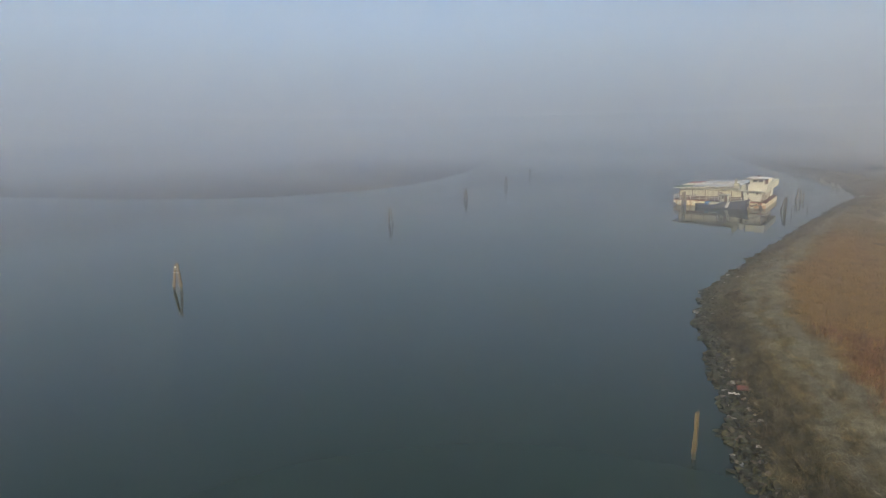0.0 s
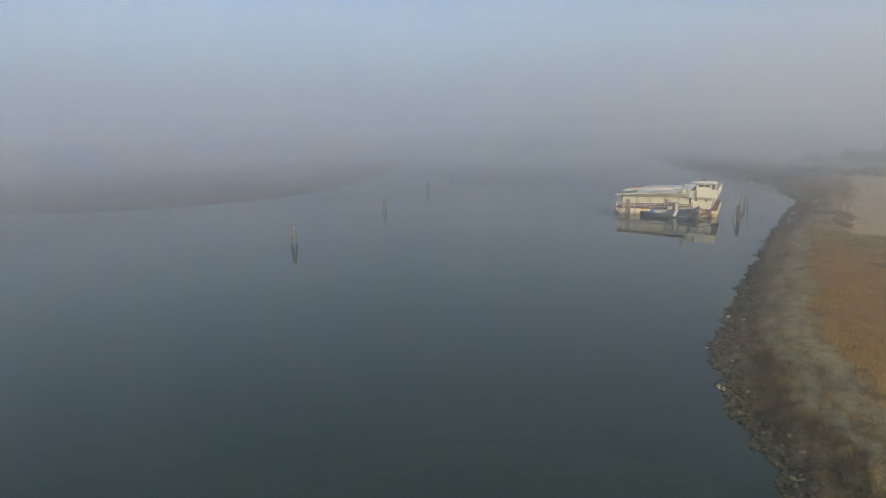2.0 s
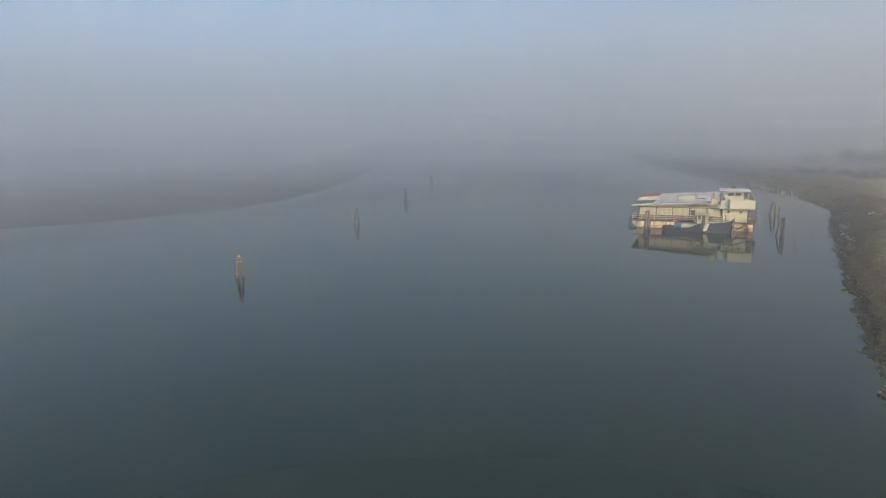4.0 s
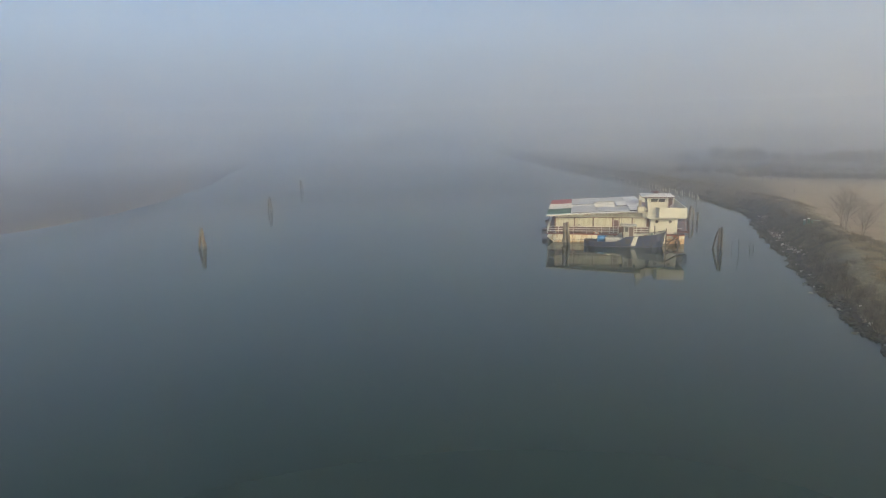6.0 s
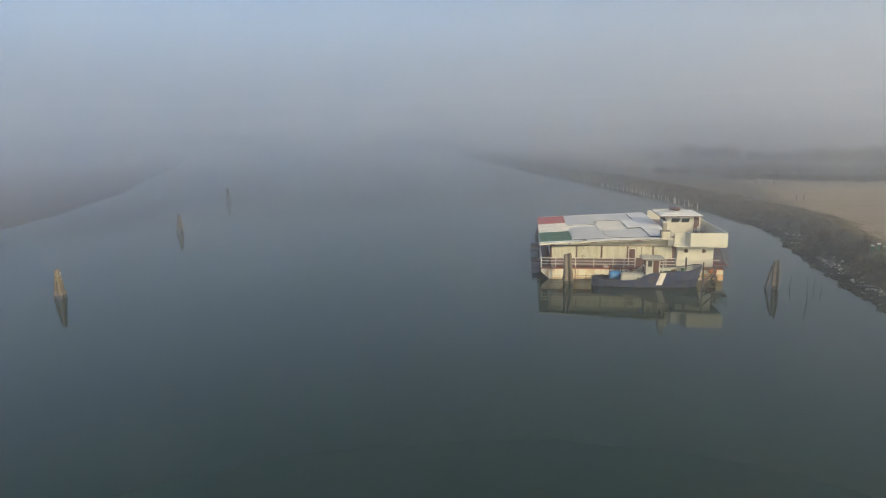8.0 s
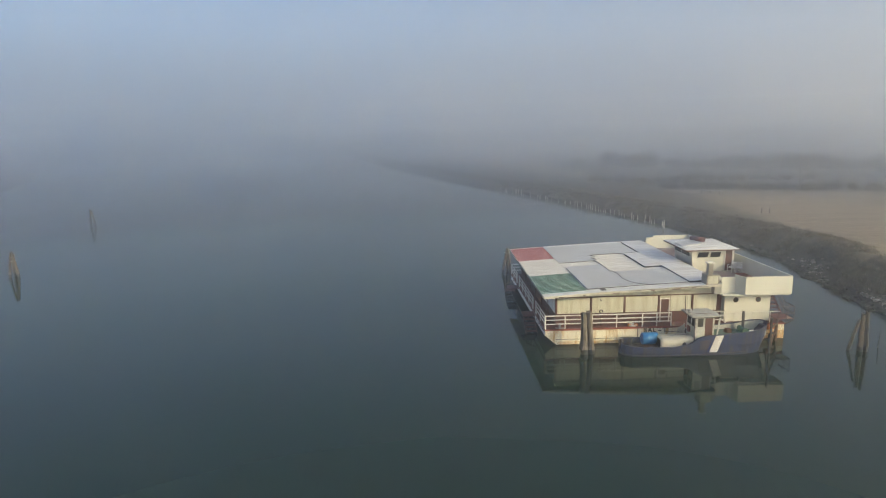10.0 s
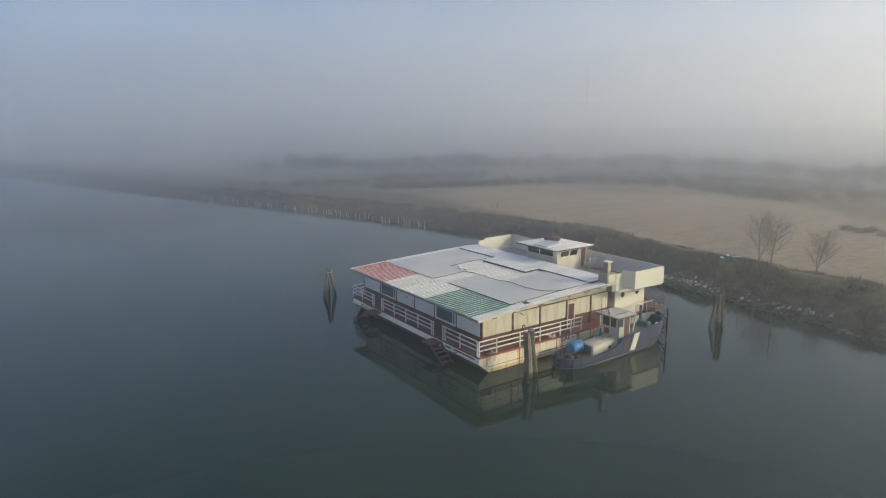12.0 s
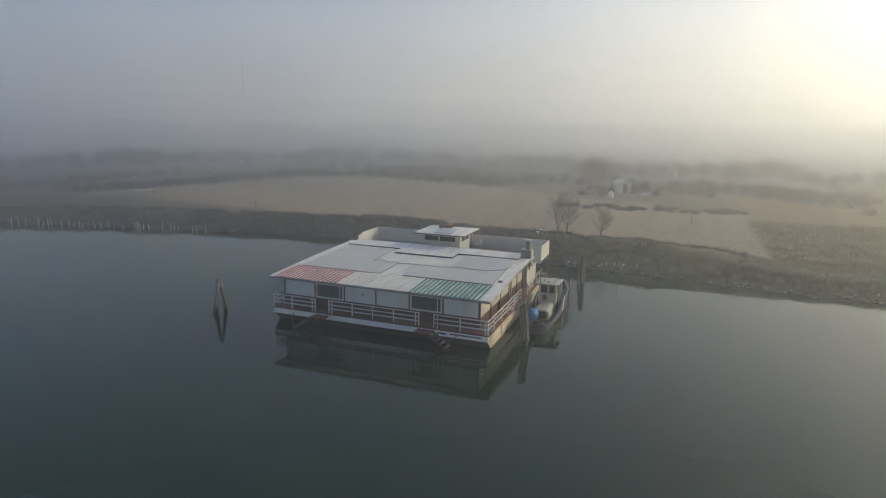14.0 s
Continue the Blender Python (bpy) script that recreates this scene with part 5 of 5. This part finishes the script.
def bare_tree(x, y, height, seed):
    rng = random.Random(seed)
    t = thing("bare_tree", "leafless young tree with fine upright branches", "tree", "bare trees on the bank", (x, y, land_z(x, y) - 0.05))
    trunk, crown = Shape(), Shape()

    def grow(p, d, length, r, depth):
        shape = trunk if depth == 0 else crown
        steps = (7, 5, 4, 3)[depth]
        for i in range(steps):
            q = p + d * (length / steps)
            r1 = r * (0.86 if depth < 2 else 0.8)
            shape.tube(p, q, r, r1, 6 if depth == 0 else 4 if depth == 1 else 3, False)
            p, r = q, r1
            d = (d + Vector((rng.uniform(-1, 1), rng.uniform(-1, 1), rng.uniform(0, 0.5))) * 0.11).normalized()
            if depth < 3 and i > (0, 0, 0)[depth]:
                for _ in range((3, 2, 1)[depth]):
                    a = rng.uniform(0, 2 * math.pi)
                    out = Vector((math.cos(a), math.sin(a), rng.uniform(0.2, 0.7)))
                    share = (0.60, 0.55, 0.5)[depth] * (1.1 - 0.5 * i / steps) * rng.uniform(0.7, 1.15)
                    grow(p, (d * 0.42 + out * 0.72).normalized(), length * share, max(r * 0.5, 0.0055), depth + 1)
    for k in range(2):
        side = rng.uniform(0, 2 * math.pi)
        grow(Vector((0.05 * k, 0.03 * k, 0)), Vector((0.20 * k * math.cos(side), 0.22 * k * math.sin(side), 1)).normalized(), height * (0.92 - 0.12 * k), 0.065 - 0.015 * k, 0)
    part("trunk", trunk, BARK, t)
    part("crown", crown, BARK, t, "fine leafless branches")


bare_tree(35.9, 2.4, 4.2, 5)
bare_tree(36.1, 1.3, 4.5, 8)
bare_tree(36.5, -2.7, 3.7, 2)


def shed(x, y, w, d, h, turn, label):
    s = thing("shed", label, "shed", "", (x, y, land_z(x, y)), turn)
    part("wall", Shape().box(-w / 2, -d / 2, 0, w / 2, d / 2, h), SHED, s)
    part("roof", Shape().add([(-w / 2 - 0.3, -d / 2 - 0.3, h), (w / 2 + 0.3, -d / 2 - 0.3, h), (w / 2 + 0.3, d / 2 + 0.3, h), (-w / 2 - 0.3, d / 2 + 0.3, h), (-w / 2 - 0.3, 0, h + 0.9), (w / 2 + 0.3, 0, h + 0.9)],
                             [(0, 1, 5, 4), (2, 3, 4, 5), (1, 2, 5), (3, 0, 4), (3, 2, 1, 0)]), SHEDROOF, s)
    part("door", Shape().box(-w / 2 - 0.04, -0.5, 0, -w / 2, 0.5, 2.0), BROWN, s)


shed(95.5, 0.5, 3.0, 2.6, 1.9, 30, "small pale shed with frosted roof beside a hedge")
shed(141.0, -7.8, 3.0, 2.6, 2.0, 12, "far white hut almost lost in the mist")
cover = thing("tarpaulin", "low stack under a pale sagging tarpaulin at the field's edge", "tarpaulin", at=(91.2, -5.2, land_z(91.2, -5.2)), turn=-45)
fold = [[(-1.9 + 0.38 * i, y, max(0.0, h * (0.85 + 0.12 * math.sin(i * 1.7)) * (1.0 if 0 < i < 10 else 0.35))) for y, h in ((-0.75, 0.0), (-0.55, 0.42), (-0.2, 0.62), (0.2, 0.66), (0.55, 0.4), (0.75, 0.0))] for i in range(11)]
part("sheet", Shape().loft(fold), SHED, cover, "", 0, True)
part("weight", Shape().box(-1.2, -0.68, 0.30, -0.9, -0.5, 0.44), GREY, cover)
tank = thing("water_tank", "white water tank beside the field hedge", "tank", at=(84.6, 1.5, land_z(84.6, 1.5)))
part("body", Shape().tube((0, 0, 0), (0, 0, 0.9), 0.55, 0.5, 16).tube((0, 0, 0.9), (0, 0, 1.4), 0.5, 0.15, 16), RAILING, tank)
sh = thing("field_shelter", "low open shelter with a pale flat roof", "shelter", at=(50.0, 83.0, land_z(50, 83)), turn=-30)
part("roof", Shape().box(-1.9, -0.6, 0.70, 1.9, 0.6, 0.86), SHEDROOF, sh, "", 0.02)
for x in (-1.75, 0.0, 1.75):
    for y in (-0.5, 0.5):
        part("post", Shape().box(x - 0.05, y - 0.05, 0, x + 0.05, y + 0.05, 0.70), GREY, sh)
for x, y in ((45.6, 55.3), (46.7, 55.0), (58.8, -12.9)):
    p = thing("field_post", "short dark wooden post in the pasture", "post", "field posts", (x, y, land_z(x, y)))
    part("pole", log(Shape(), (0, 0, -0.2), (0.02, 0, 0.95), 0.07, 0.06, 2, 7), PILEWET, p)
sg = thing("sign_post", "tall pole with a small white sign", "sign", at=(76, 95.5, land_z(76, 95.5)))
part("pole", Shape().tube((0, 0, 0), (0, 0, 6.6), 0.06, 0.05, 8), GREY, sg)
part("plate", Shape().box(-0.22, -0.03, 5.9, 0.22, -0.06, 6.5), SHEDROOF, sg, "white sign plate")

mast = thing("radio_mast", "tall thin lattice radio mast lost in mist", "mast", at=(214, 190, 1))
for k in range(3):
    a = 2 * math.pi * k / 3
    part("leg", Shape().tube((0.8 * math.cos(a), 0.8 * math.sin(a), 0), (0.45 * math.cos(a), 0.45 * math.sin(a), 41), 0.045, 0.035, 6), STEEL, mast)
lat = Shape()
for i in range(28):
    r = 0.8 - 0.35 * i / 28
    for k in range(3):
        a0, a1 = 2 * math.pi * k / 3, 2 * math.pi * (k + 1) / 3
        lat.beam((r * math.cos(a0), r * math.sin(a0), i * 1.45), (r * math.cos(a1), r * math.sin(a1), (i + 1) * 1.45), 0.028, 0.028)
part("bracing", lat, STEEL, mast)
part("aerial", Shape().tube((0, 0, 40.5), (0, 0, 43), 0.08, 0.05, 6), STEEL, mast)


# ---- growth ----
def stuff(name, verts, faces, material, label, category):
    me = bpy.data.meshes.new(name)
    me.vertices.add(len(verts))
    me.vertices.foreach_set("co", np.asarray(verts, dtype=np.float32).ravel())
    me.loops.add(len(faces) * 3)
    me.loops.foreach_set("vertex_index", np.asarray(faces, dtype=np.int32).ravel())
    me.polygons.add(len(faces))
    me.polygons.foreach_set("loop_start", np.arange(len(faces), dtype=np.int32) * 3)
    me.update(calc_edges=True)
    me.validate()
    me.materials.append(material)
    return tagged(new(name, me), label, category, kind="stuff")


SHORE_Y = np.arange(-200.0, 260.0, 0.5)
SHORE_X = np.array([shore(v) for v in SHORE_Y])


def blades(name, seed, tufts, per, span, inland, length, width, material, label, category, lean=0.55, keep=None, spread=0.22, laid=0.1):
    """Tufts of thin blades on the bank: span in y, inland from the water line."""
    rng = np.random.default_rng(seed)
    y = rng.uniform(*span, tufts)
    u = inland[0] + (inland[1] - inland[0]) * rng.random(tufts)
    if keep is not None:
        ok = np.array([keep(a, b) for a, b in zip(u, y)])
        y, u = y[ok], u[ok]
    z = np.array([ground_z(a, b) for a, b in zip(u, y)])
    c = np.stack([np.interp(y, SHORE_Y, SHORE_X) + u, y, z - 0.03], 1)
    size = rng.uniform(0.55, 1.25, len(c))
    way = rng.uniform(0, 2 * math.pi, len(c))
    c, size, way = np.repeat(c, per, 0), np.repeat(size, per), np.repeat(way, per)
    k = len(c)
    base = c + np.stack([rng.normal(0, spread, k), rng.normal(0, spread, k), np.zeros(k)], 1) * size[:, None]
    a = way + rng.normal(0, 0.9, k)
    out = rng.uniform(laid, 1.0, k) * lean
    ln = rng.uniform(*length, k) * size
    tip = base + np.stack([np.cos(a) * out * ln, np.sin(a) * out * ln, np.sqrt(np.maximum(0.05, 1 - out ** 2)) * ln], 1)
    b = rng.uniform(0, 2 * math.pi, k)
    side = np.stack([np.cos(b), np.sin(b), np.zeros(k)], 1) * (rng.uniform(*width, k) / 2)[:, None]
    verts = np.stack([base - side, base + side, tip], 1).reshape(-1, 3)
    return stuff(name, verts, np.arange(k * 3).reshape(-1, 3), material, label, category)


GRASS = islands("dead brown grass", [(0.0, (0.054, 0.048, 0.021)), (0.3, (0.099, 0.086, 0.037)), (0.6, (0.150, 0.122, 0.051)), (0.85, (0.198, 0.159, 0.067)), (1.0, (0.264, 0.246, 0.129))])
STRAW = islands("straw-coloured grass", [(0.0, (0.137, 0.087, 0.027)), (0.4, (0.217, 0.140, 0.044)), (0.75, (0.290, 0.200, 0.074)), (1.0, (0.353, 0.282, 0.135))])
FROST = islands("frosted grass", [(0.0, (0.114, 0.097, 0.054)), (0.35, (0.201, 0.190, 0.127)), (0.75, (0.266, 0.263, 0.200)), (1.0, (0.349, 0.356, 0.307))])
REED = islands("orange reeds", [(0.0, (0.116, 0.061, 0.012)), (0.4, (0.180, 0.102, 0.021)), (0.75, (0.224, 0.139, 0.033)), (1.0, (0.277, 0.196, 0.060))])
REDREED = islands("dark red reeds", [(0.0, (0.10, 0.035, 0.022)), (0.6, (0.17, 0.062, 0.036)), (1.0, (0.25, 0.13, 0.07))])
SCRUB = islands("dark leafless scrub", [(0.0, (0.086, 0.07, 0.049)), (0.5, (0.13, 0.109, 0.076)), (0.85, (0.173, 0.15, 0.105)), (1.0, (0.225, 0.208, 0.161))])
MOSSROCK = islands("mossy bank rocks", [(0.0, (0.018, 0.019, 0.01)), (0.5, (0.04, 0.044, 0.021)), (0.86, (0.072, 0.07, 0.042)), (0.97, (0.136, 0.116, 0.088)), (1.0, (0.368, 0.36, 0.336))])

def on_bank(u, y):
    return u < reed_edge(y) - 2.0 + 0.8 * noise.noise(Vector((u, y * 0.3, 0))) and frost_share(u, y) < 0.4


def in_straw(u, y):
    return reed_edge(y) - 3.8 < u < reed_edge(y) + 0.2 and frost_share(u, y) < 0.45 and noise.noise(Vector((u * 0.9, y * 0.5, 13))) > -0.25


def in_reeds(u, y):
    return u > reed_edge(y) - 0.3


def in_frost(u, y):
    return frost_share(u, y) > 0.35


blades("bank_grass", 1, 11500, 26, (-135, -18), (1.45, 7.4), (0.25, 0.62), (0.014, 0.034), GRASS, "tussocky brown dead grass on the bank", "grass", 0.99, on_bank, 0.3, 0.75)
blades("straw_grass", 14, 7500, 22, (-135, -18), (2.8, 9.6), (0.25, 0.60), (0.014, 0.032), STRAW, "long straw-coloured grass laid over by the wind", "grass", 0.99, in_straw, 0.28, 0.75)
blades("frosty_grass", 7, 15000, 20, (-135, -18), (2.4, 9.6), (0.18, 0.48), (0.013, 0.032), FROST, "flattened grass white with frost", "grass", 0.99, in_frost, 0.28, 0.75)
blades("bank_grass", 2, 2600, 10, (-18, 60), (4.0, 10.0), (0.12, 0.3), (0.02, 0.04), GRASS, "short frosted grass along the bank", "grass", 0.95, lambda u, y: abs(u - field_edge(y)) < 1.2)
blades("reed_bed", 3, 20000, 14, (-135, -34), (5.5, 42), (0.25, 0.50), (0.016, 0.036), REED, "dense orange-brown winter reeds", "reeds", 0.97, in_reeds, 0.4)
blades("reed_bed", 9, 1500, 10, (-112, -84), (7.0, 15), (0.25, 0.5), (0.03, 0.06), REDREED, "patch of dark red winter reeds", "reeds", 0.95, lambda u, y: in_reeds(u, y) and noise.noise(Vector((u * 0.25, y * 0.12, 3))) > 0.0, 0.4)
blades("rough_grass", 10, 4500, 11, (-38, -21), (4.0, 40), (0.22, 0.42), (0.02, 0.045), GRASS, "olive-brown rough grass beyond the bank", "grass", 0.97, in_reeds, 0.4)
blades("scrub", 4, 8500, 24, (-18, 118), (1.2, 11.0), (0.2, 0.62), (0.022, 0.05), SCRUB, "dark tangled scrub on the bank", "scrub", 0.9, lambda u, y: u < field_edge(y) - 0.6 and noise.noise(Vector((u * 0.35, y * 0.3, 4))) > (-0.2 if u < 4 else 0.0))
blades("frosty_grass", 12, 1900, 12, (-12, 30), (6.0, 13.0), (0.08, 0.2), (0.02, 0.04), FROST, "frosted tufts at the field's edge", "grass", 0.95, lambda u, y: field_edge(y) - 0.7 < u < field_edge(y) + 3.5 and noise.noise(Vector((u * 0.4, y * 0.2, 6))) > -0.05)
blades("scrub", 5, 800, 18, (-52, -16), (1.0, 3.0), (0.3, 0.75), (0.03, 0.06), SCRUB, "dark tangled scrub above the rocks", "scrub", 0.7)
blades("scrub", 6, 200, 20, (-17, -3), (7.5, 9.5), (0.3, 0.6), (0.03, 0.07), SCRUB, "dark strip of scrub at the field's edge", "scrub", 0.7)
blades("scrub", 8, 1100, 10, (-125, -62), (2.0, 3.6), (0.2, 0.45), (0.02, 0.05), SCRUB, "dark dead weeds above the rocks", "scrub", 0.8)


def hedge(seed, line, depth, low, high, per_metre, leaf, label, name="hedge"):
    """Tangled bushes along a line: overlapping loose clouds of small twig and leaf facets with an uneven top."""
    rng = np.random.default_rng(seed)
    vs = []
    for (xa, ya), (xb, yb) in zip(line, line[1:]):
        n = max(1, int(math.hypot(xb - xa, yb - ya) * per_metre))
        for _ in range(n):
            f = rng.random()
            cx, cy = xa + (xb - xa) * f + rng.normal(0, depth), ya + (yb - ya) * f + rng.normal(0, depth)
            h = low + (high - low) * max(0.0, 0.45 + 0.9 * noise.noise(Vector((cx * 0.045, cy * 0.045, seed))) + rng.normal(0, 0.14))
            r = max(1.0, h * rng.uniform(0.55, 0.9))
            k = int(260 + 190 * h)
            d = rng.normal(0, 1, (k, 3))
            d /= np.linalg.norm(d, axis=1)[:, None]
            rad = rng.random(k) ** 0.75
            p = np.array([cx, cy, 0.9 + h * 0.42]) + d * rad[:, None] * np.array([r, r, h * 0.6])
            p[:, 2] = np.maximum(p[:, 2], 1.0)
            e1, e2 = rng.normal(0, leaf, (k, 3)), rng.normal(0, leaf, (k, 3))
            vs.append(np.stack([p, p + e1, p + e2], 1).reshape(-1, 3))
    v = np.concatenate(vs)
    return stuff(name, v, np.arange(len(v)).reshape(-1, 3), SCRUB, label, "hedge")


hedge(11, [(73.5, -22), (70.8, -6), (68.5, 10)], 1.5, 0.4, 1.4, 1.6, 0.09, "low dark winter hedge along the pasture")
hedge(12, [(97, 30), (103, 48), (106, 66), (96, 78)], 2.5, 0.7, 2.7, 1.8, 0.10, "dark leafless hedge along the pasture")
hedge(13, [(48, 98), (66, 91), (84, 85), (100, 80)], 2.5, 0.6, 2.4, 1.8, 0.10, "dark leafless hedge beyond the pasture")
hedge(14, [(92, -62), (100, -28), (108, 0), (120, 40), (126, 80)], 5.0, 0.7, 3.2, 1.6, 0.12, "belt of dark leafless bushes")
hedge(15, [(125, -120), (145, -40), (152, 40), (146, 110), (110, 150), (60, 178)], 7.0, 1.8, 5.6, 1.1, 0.15, "distant belt of winter trees in mist", "tree_belt")
hedge(16, [(32, 118), (52, 110), (72, 118), (90, 108)], 4.0, 0.6, 2.6, 1.4, 0.10, "dark leafless bushes near the far bank")
hedge(17, [(88, 2), (95, 5), (103, -3)], 3.0, 0.7, 2.3, 1.6, 0.10, "dark bushes round the pale shed")
hedge(18, [(115, 7), (121, 11)], 2.2, 5.0, 8.0, 1.0, 0.13, "clump of tall bare trees behind the shed", "tree_clump")


# ---- rocks along the bank ----
def rock_mesh(seed, size):
    rng = random.Random(seed)
    bm = bmesh.new()
    for _ in range(13):
        v = Vector((rng.gauss(0, 1), rng.gauss(0, 1), rng.gauss(0, 1))).normalized()
        bm.verts.new((v.x * size * rng.uniform(0.8, 1.2), v.y * size * rng.uniform(0.75, 1.1), v.z * size * 0.68))
    hull = bmesh.ops.convex_hull(bm, input=list(bm.verts))
    loose = [e for e in hull["geom_interior"] if isinstance(e, bmesh.types.BMVert)]
    bmesh.ops.delete(bm, geom=loose, context="VERTS")
    me = bpy.data.meshes.new("rock")
    bm.to_mesh(me)
    bm.free()
    return me


ROCK = stone("wet mossy rock", [(0.0, (0.021, 0.022, 0.01)), (0.5, (0.045, 0.05, 0.019)), (0.82, (0.07, 0.07, 0.034)), (0.95, (0.12, 0.092, 0.07)), (1.0, (0.224, 0.208, 0.184))])
kinds = [rock_mesh(40 + i, 0.34) for i in range(8)]
for me in kinds:
    me.materials.append(ROCK)
PALEROCK = stone("pale dry rock", [(0.0, (0.13, 0.105, 0.082)), (0.6, (0.23, 0.19, 0.155)), (1.0, (0.40, 0.37, 0.33))])
pale_kinds = [rock_mesh(60 + i, 0.30) for i in range(4)]
for me in pale_kinds:
    me.materials.append(PALEROCK)
bank = thing("rock_bank", "rough mossy rocks tipped along the water's edge", "rocks")
rr = random.Random(77)
for i in range(300):
    y = rr.uniform(-109, -64)
    dry = i % 6 == 0
    u = rr.uniform(1.0, 1.9) if dry else rr.triangular(-0.35, 1.35, 0.2)
    ob = new("rock", pale_kinds[i % 4] if dry else kinds[i % 8])
    ob.parent = bank
    s = rr.uniform(0.32, 0.75) if dry else rr.uniform(0.45, 0.95) * (1.0 if u < 0.8 else 0.8)
    ob.matrix_basis = pose(shore(y) + u, y, max(-0.08, ground_z(u, y)) + 0.03 * s, rr.uniform(-25, 25), rr.uniform(-25, 25), rr.uniform(0, 360)) @ Matrix.Diagonal((s, s, s, 1))
rv, rf_ = [], []
templates = [(np.array([v.co[:] for v in me.vertices]), [tuple(p.vertices) for p in me.polygons]) for me in kinds]
for i in range(6500):
    y = rr.uniform(-135, 50)
    if y > -45 and i % 7 > 3:
        continue
    u = rr.triangular(-0.45, 1.55 if y < -45 else 1.0, 0.25)
    s = rr.choice((0.22, 0.3, 0.4, 0.55, 0.75))
    tv, tf = templates[i % 8]
    a = rr.uniform(0, 6.28)
    turned = np.stack([tv[:, 0] * math.cos(a) - tv[:, 1] * math.sin(a), tv[:, 0] * math.sin(a) + tv[:, 1] * math.cos(a), tv[:, 2]], 1) * s
    k = len(rv)
    rv += [tuple(v) for v in turned + np.array([shore(y) + u, y, max(-0.05, ground_z(u, y)) + 0.03])]
    rf_ += [tuple(k + j for j in f) for f in tf]
me = bpy.data.meshes.new("rubble")
me.from_pydata(rv, [], rf_)
me.materials.append(MOSSROCK)
ob = new("rubble", me)
ob.parent = bank
tagged(ob, "smaller rubble between the rocks", kind="stuff")
pale = Shape()
for i in range(420):
    y = rr.choice((rr.gauss(5.5, 1.9), rr.gauss(3.2, 0.8), rr.gauss(8.0, 0.9), rr.gauss(6.0, 1.0), rr.gauss(20.0, 2.2), rr.gauss(-3.0, 3.0), rr.gauss(-36.0, 3.5)))
    u = rr.gauss(1.5, 0.35)
    x, z, s = shore(y) + u, ground_z(u, y), rr.choice((0.04, 0.05, 0.06, 0.08, 0.10, 0.12, 0.16))
    pale.hexa([(x - s, y - s, z - 0.05), (x + s, y - s * 0.8, z - 0.05), (x + s * 0.9, y + s, z - 0.05), (x - s, y + s * 0.9, z - 0.05)],
              [(x - s * 0.7, y - s * 0.6, z + s), (x + s * 0.7, y - s * 0.5, z + s * 1.2), (x + s * 0.5, y + s * 0.7, z + s), (x - s * 0.6, y + s * 0.7, z + s * 0.9)])
slab = thing("tile_slab", "broken red-brown slab lying on the dark rocks", "slab", at=(28.05, -95.9, ground_z(1.35, -95.9) + 0.06), turn=25)
part("body", Shape().hexa([(-0.36, -0.22, 0), (0.33, -0.25, 0.02), (0.36, 0.2, 0.08), (-0.3, 0.24, 0.07)], [(-0.34, -0.2, 0.08), (0.31, -0.23, 0.10), (0.34, 0.18, 0.16), (-0.28, 0.22, 0.15)]), DECK, slab, "", 0.02)
rag = thing("plastic_sheet", "crumpled pale plastic sheet caught among the rocks", "litter", at=(27.75, -96.85, ground_z(1.0, -96.85) + 0.12), turn=15)
crumple = Shape()
for i in range(7):
    for j in range(4):
        crumple.v.append((0.10 * (i - 3) + 0.03 * math.sin(j * 2.1 + i), 0.09 * (j - 1.5) + 0.03 * math.cos(i * 1.7), 0.09 * abs(math.sin(i * 2.3 + j * 1.4)) + 0.02))
crumple.f = [(i * 4 + j, i * 4 + j + 4, i * 4 + j + 5, i * 4 + j + 1) for i in range(6) for j in range(3)]
part("sheet", crumple, SHEDROOF, rag)
heap = new("pale_stones", pale.mesh("pale_stones", RUBBLE))
tagged(heap, "scattered pale stones on the dark bank", "stones", kind="stuff")
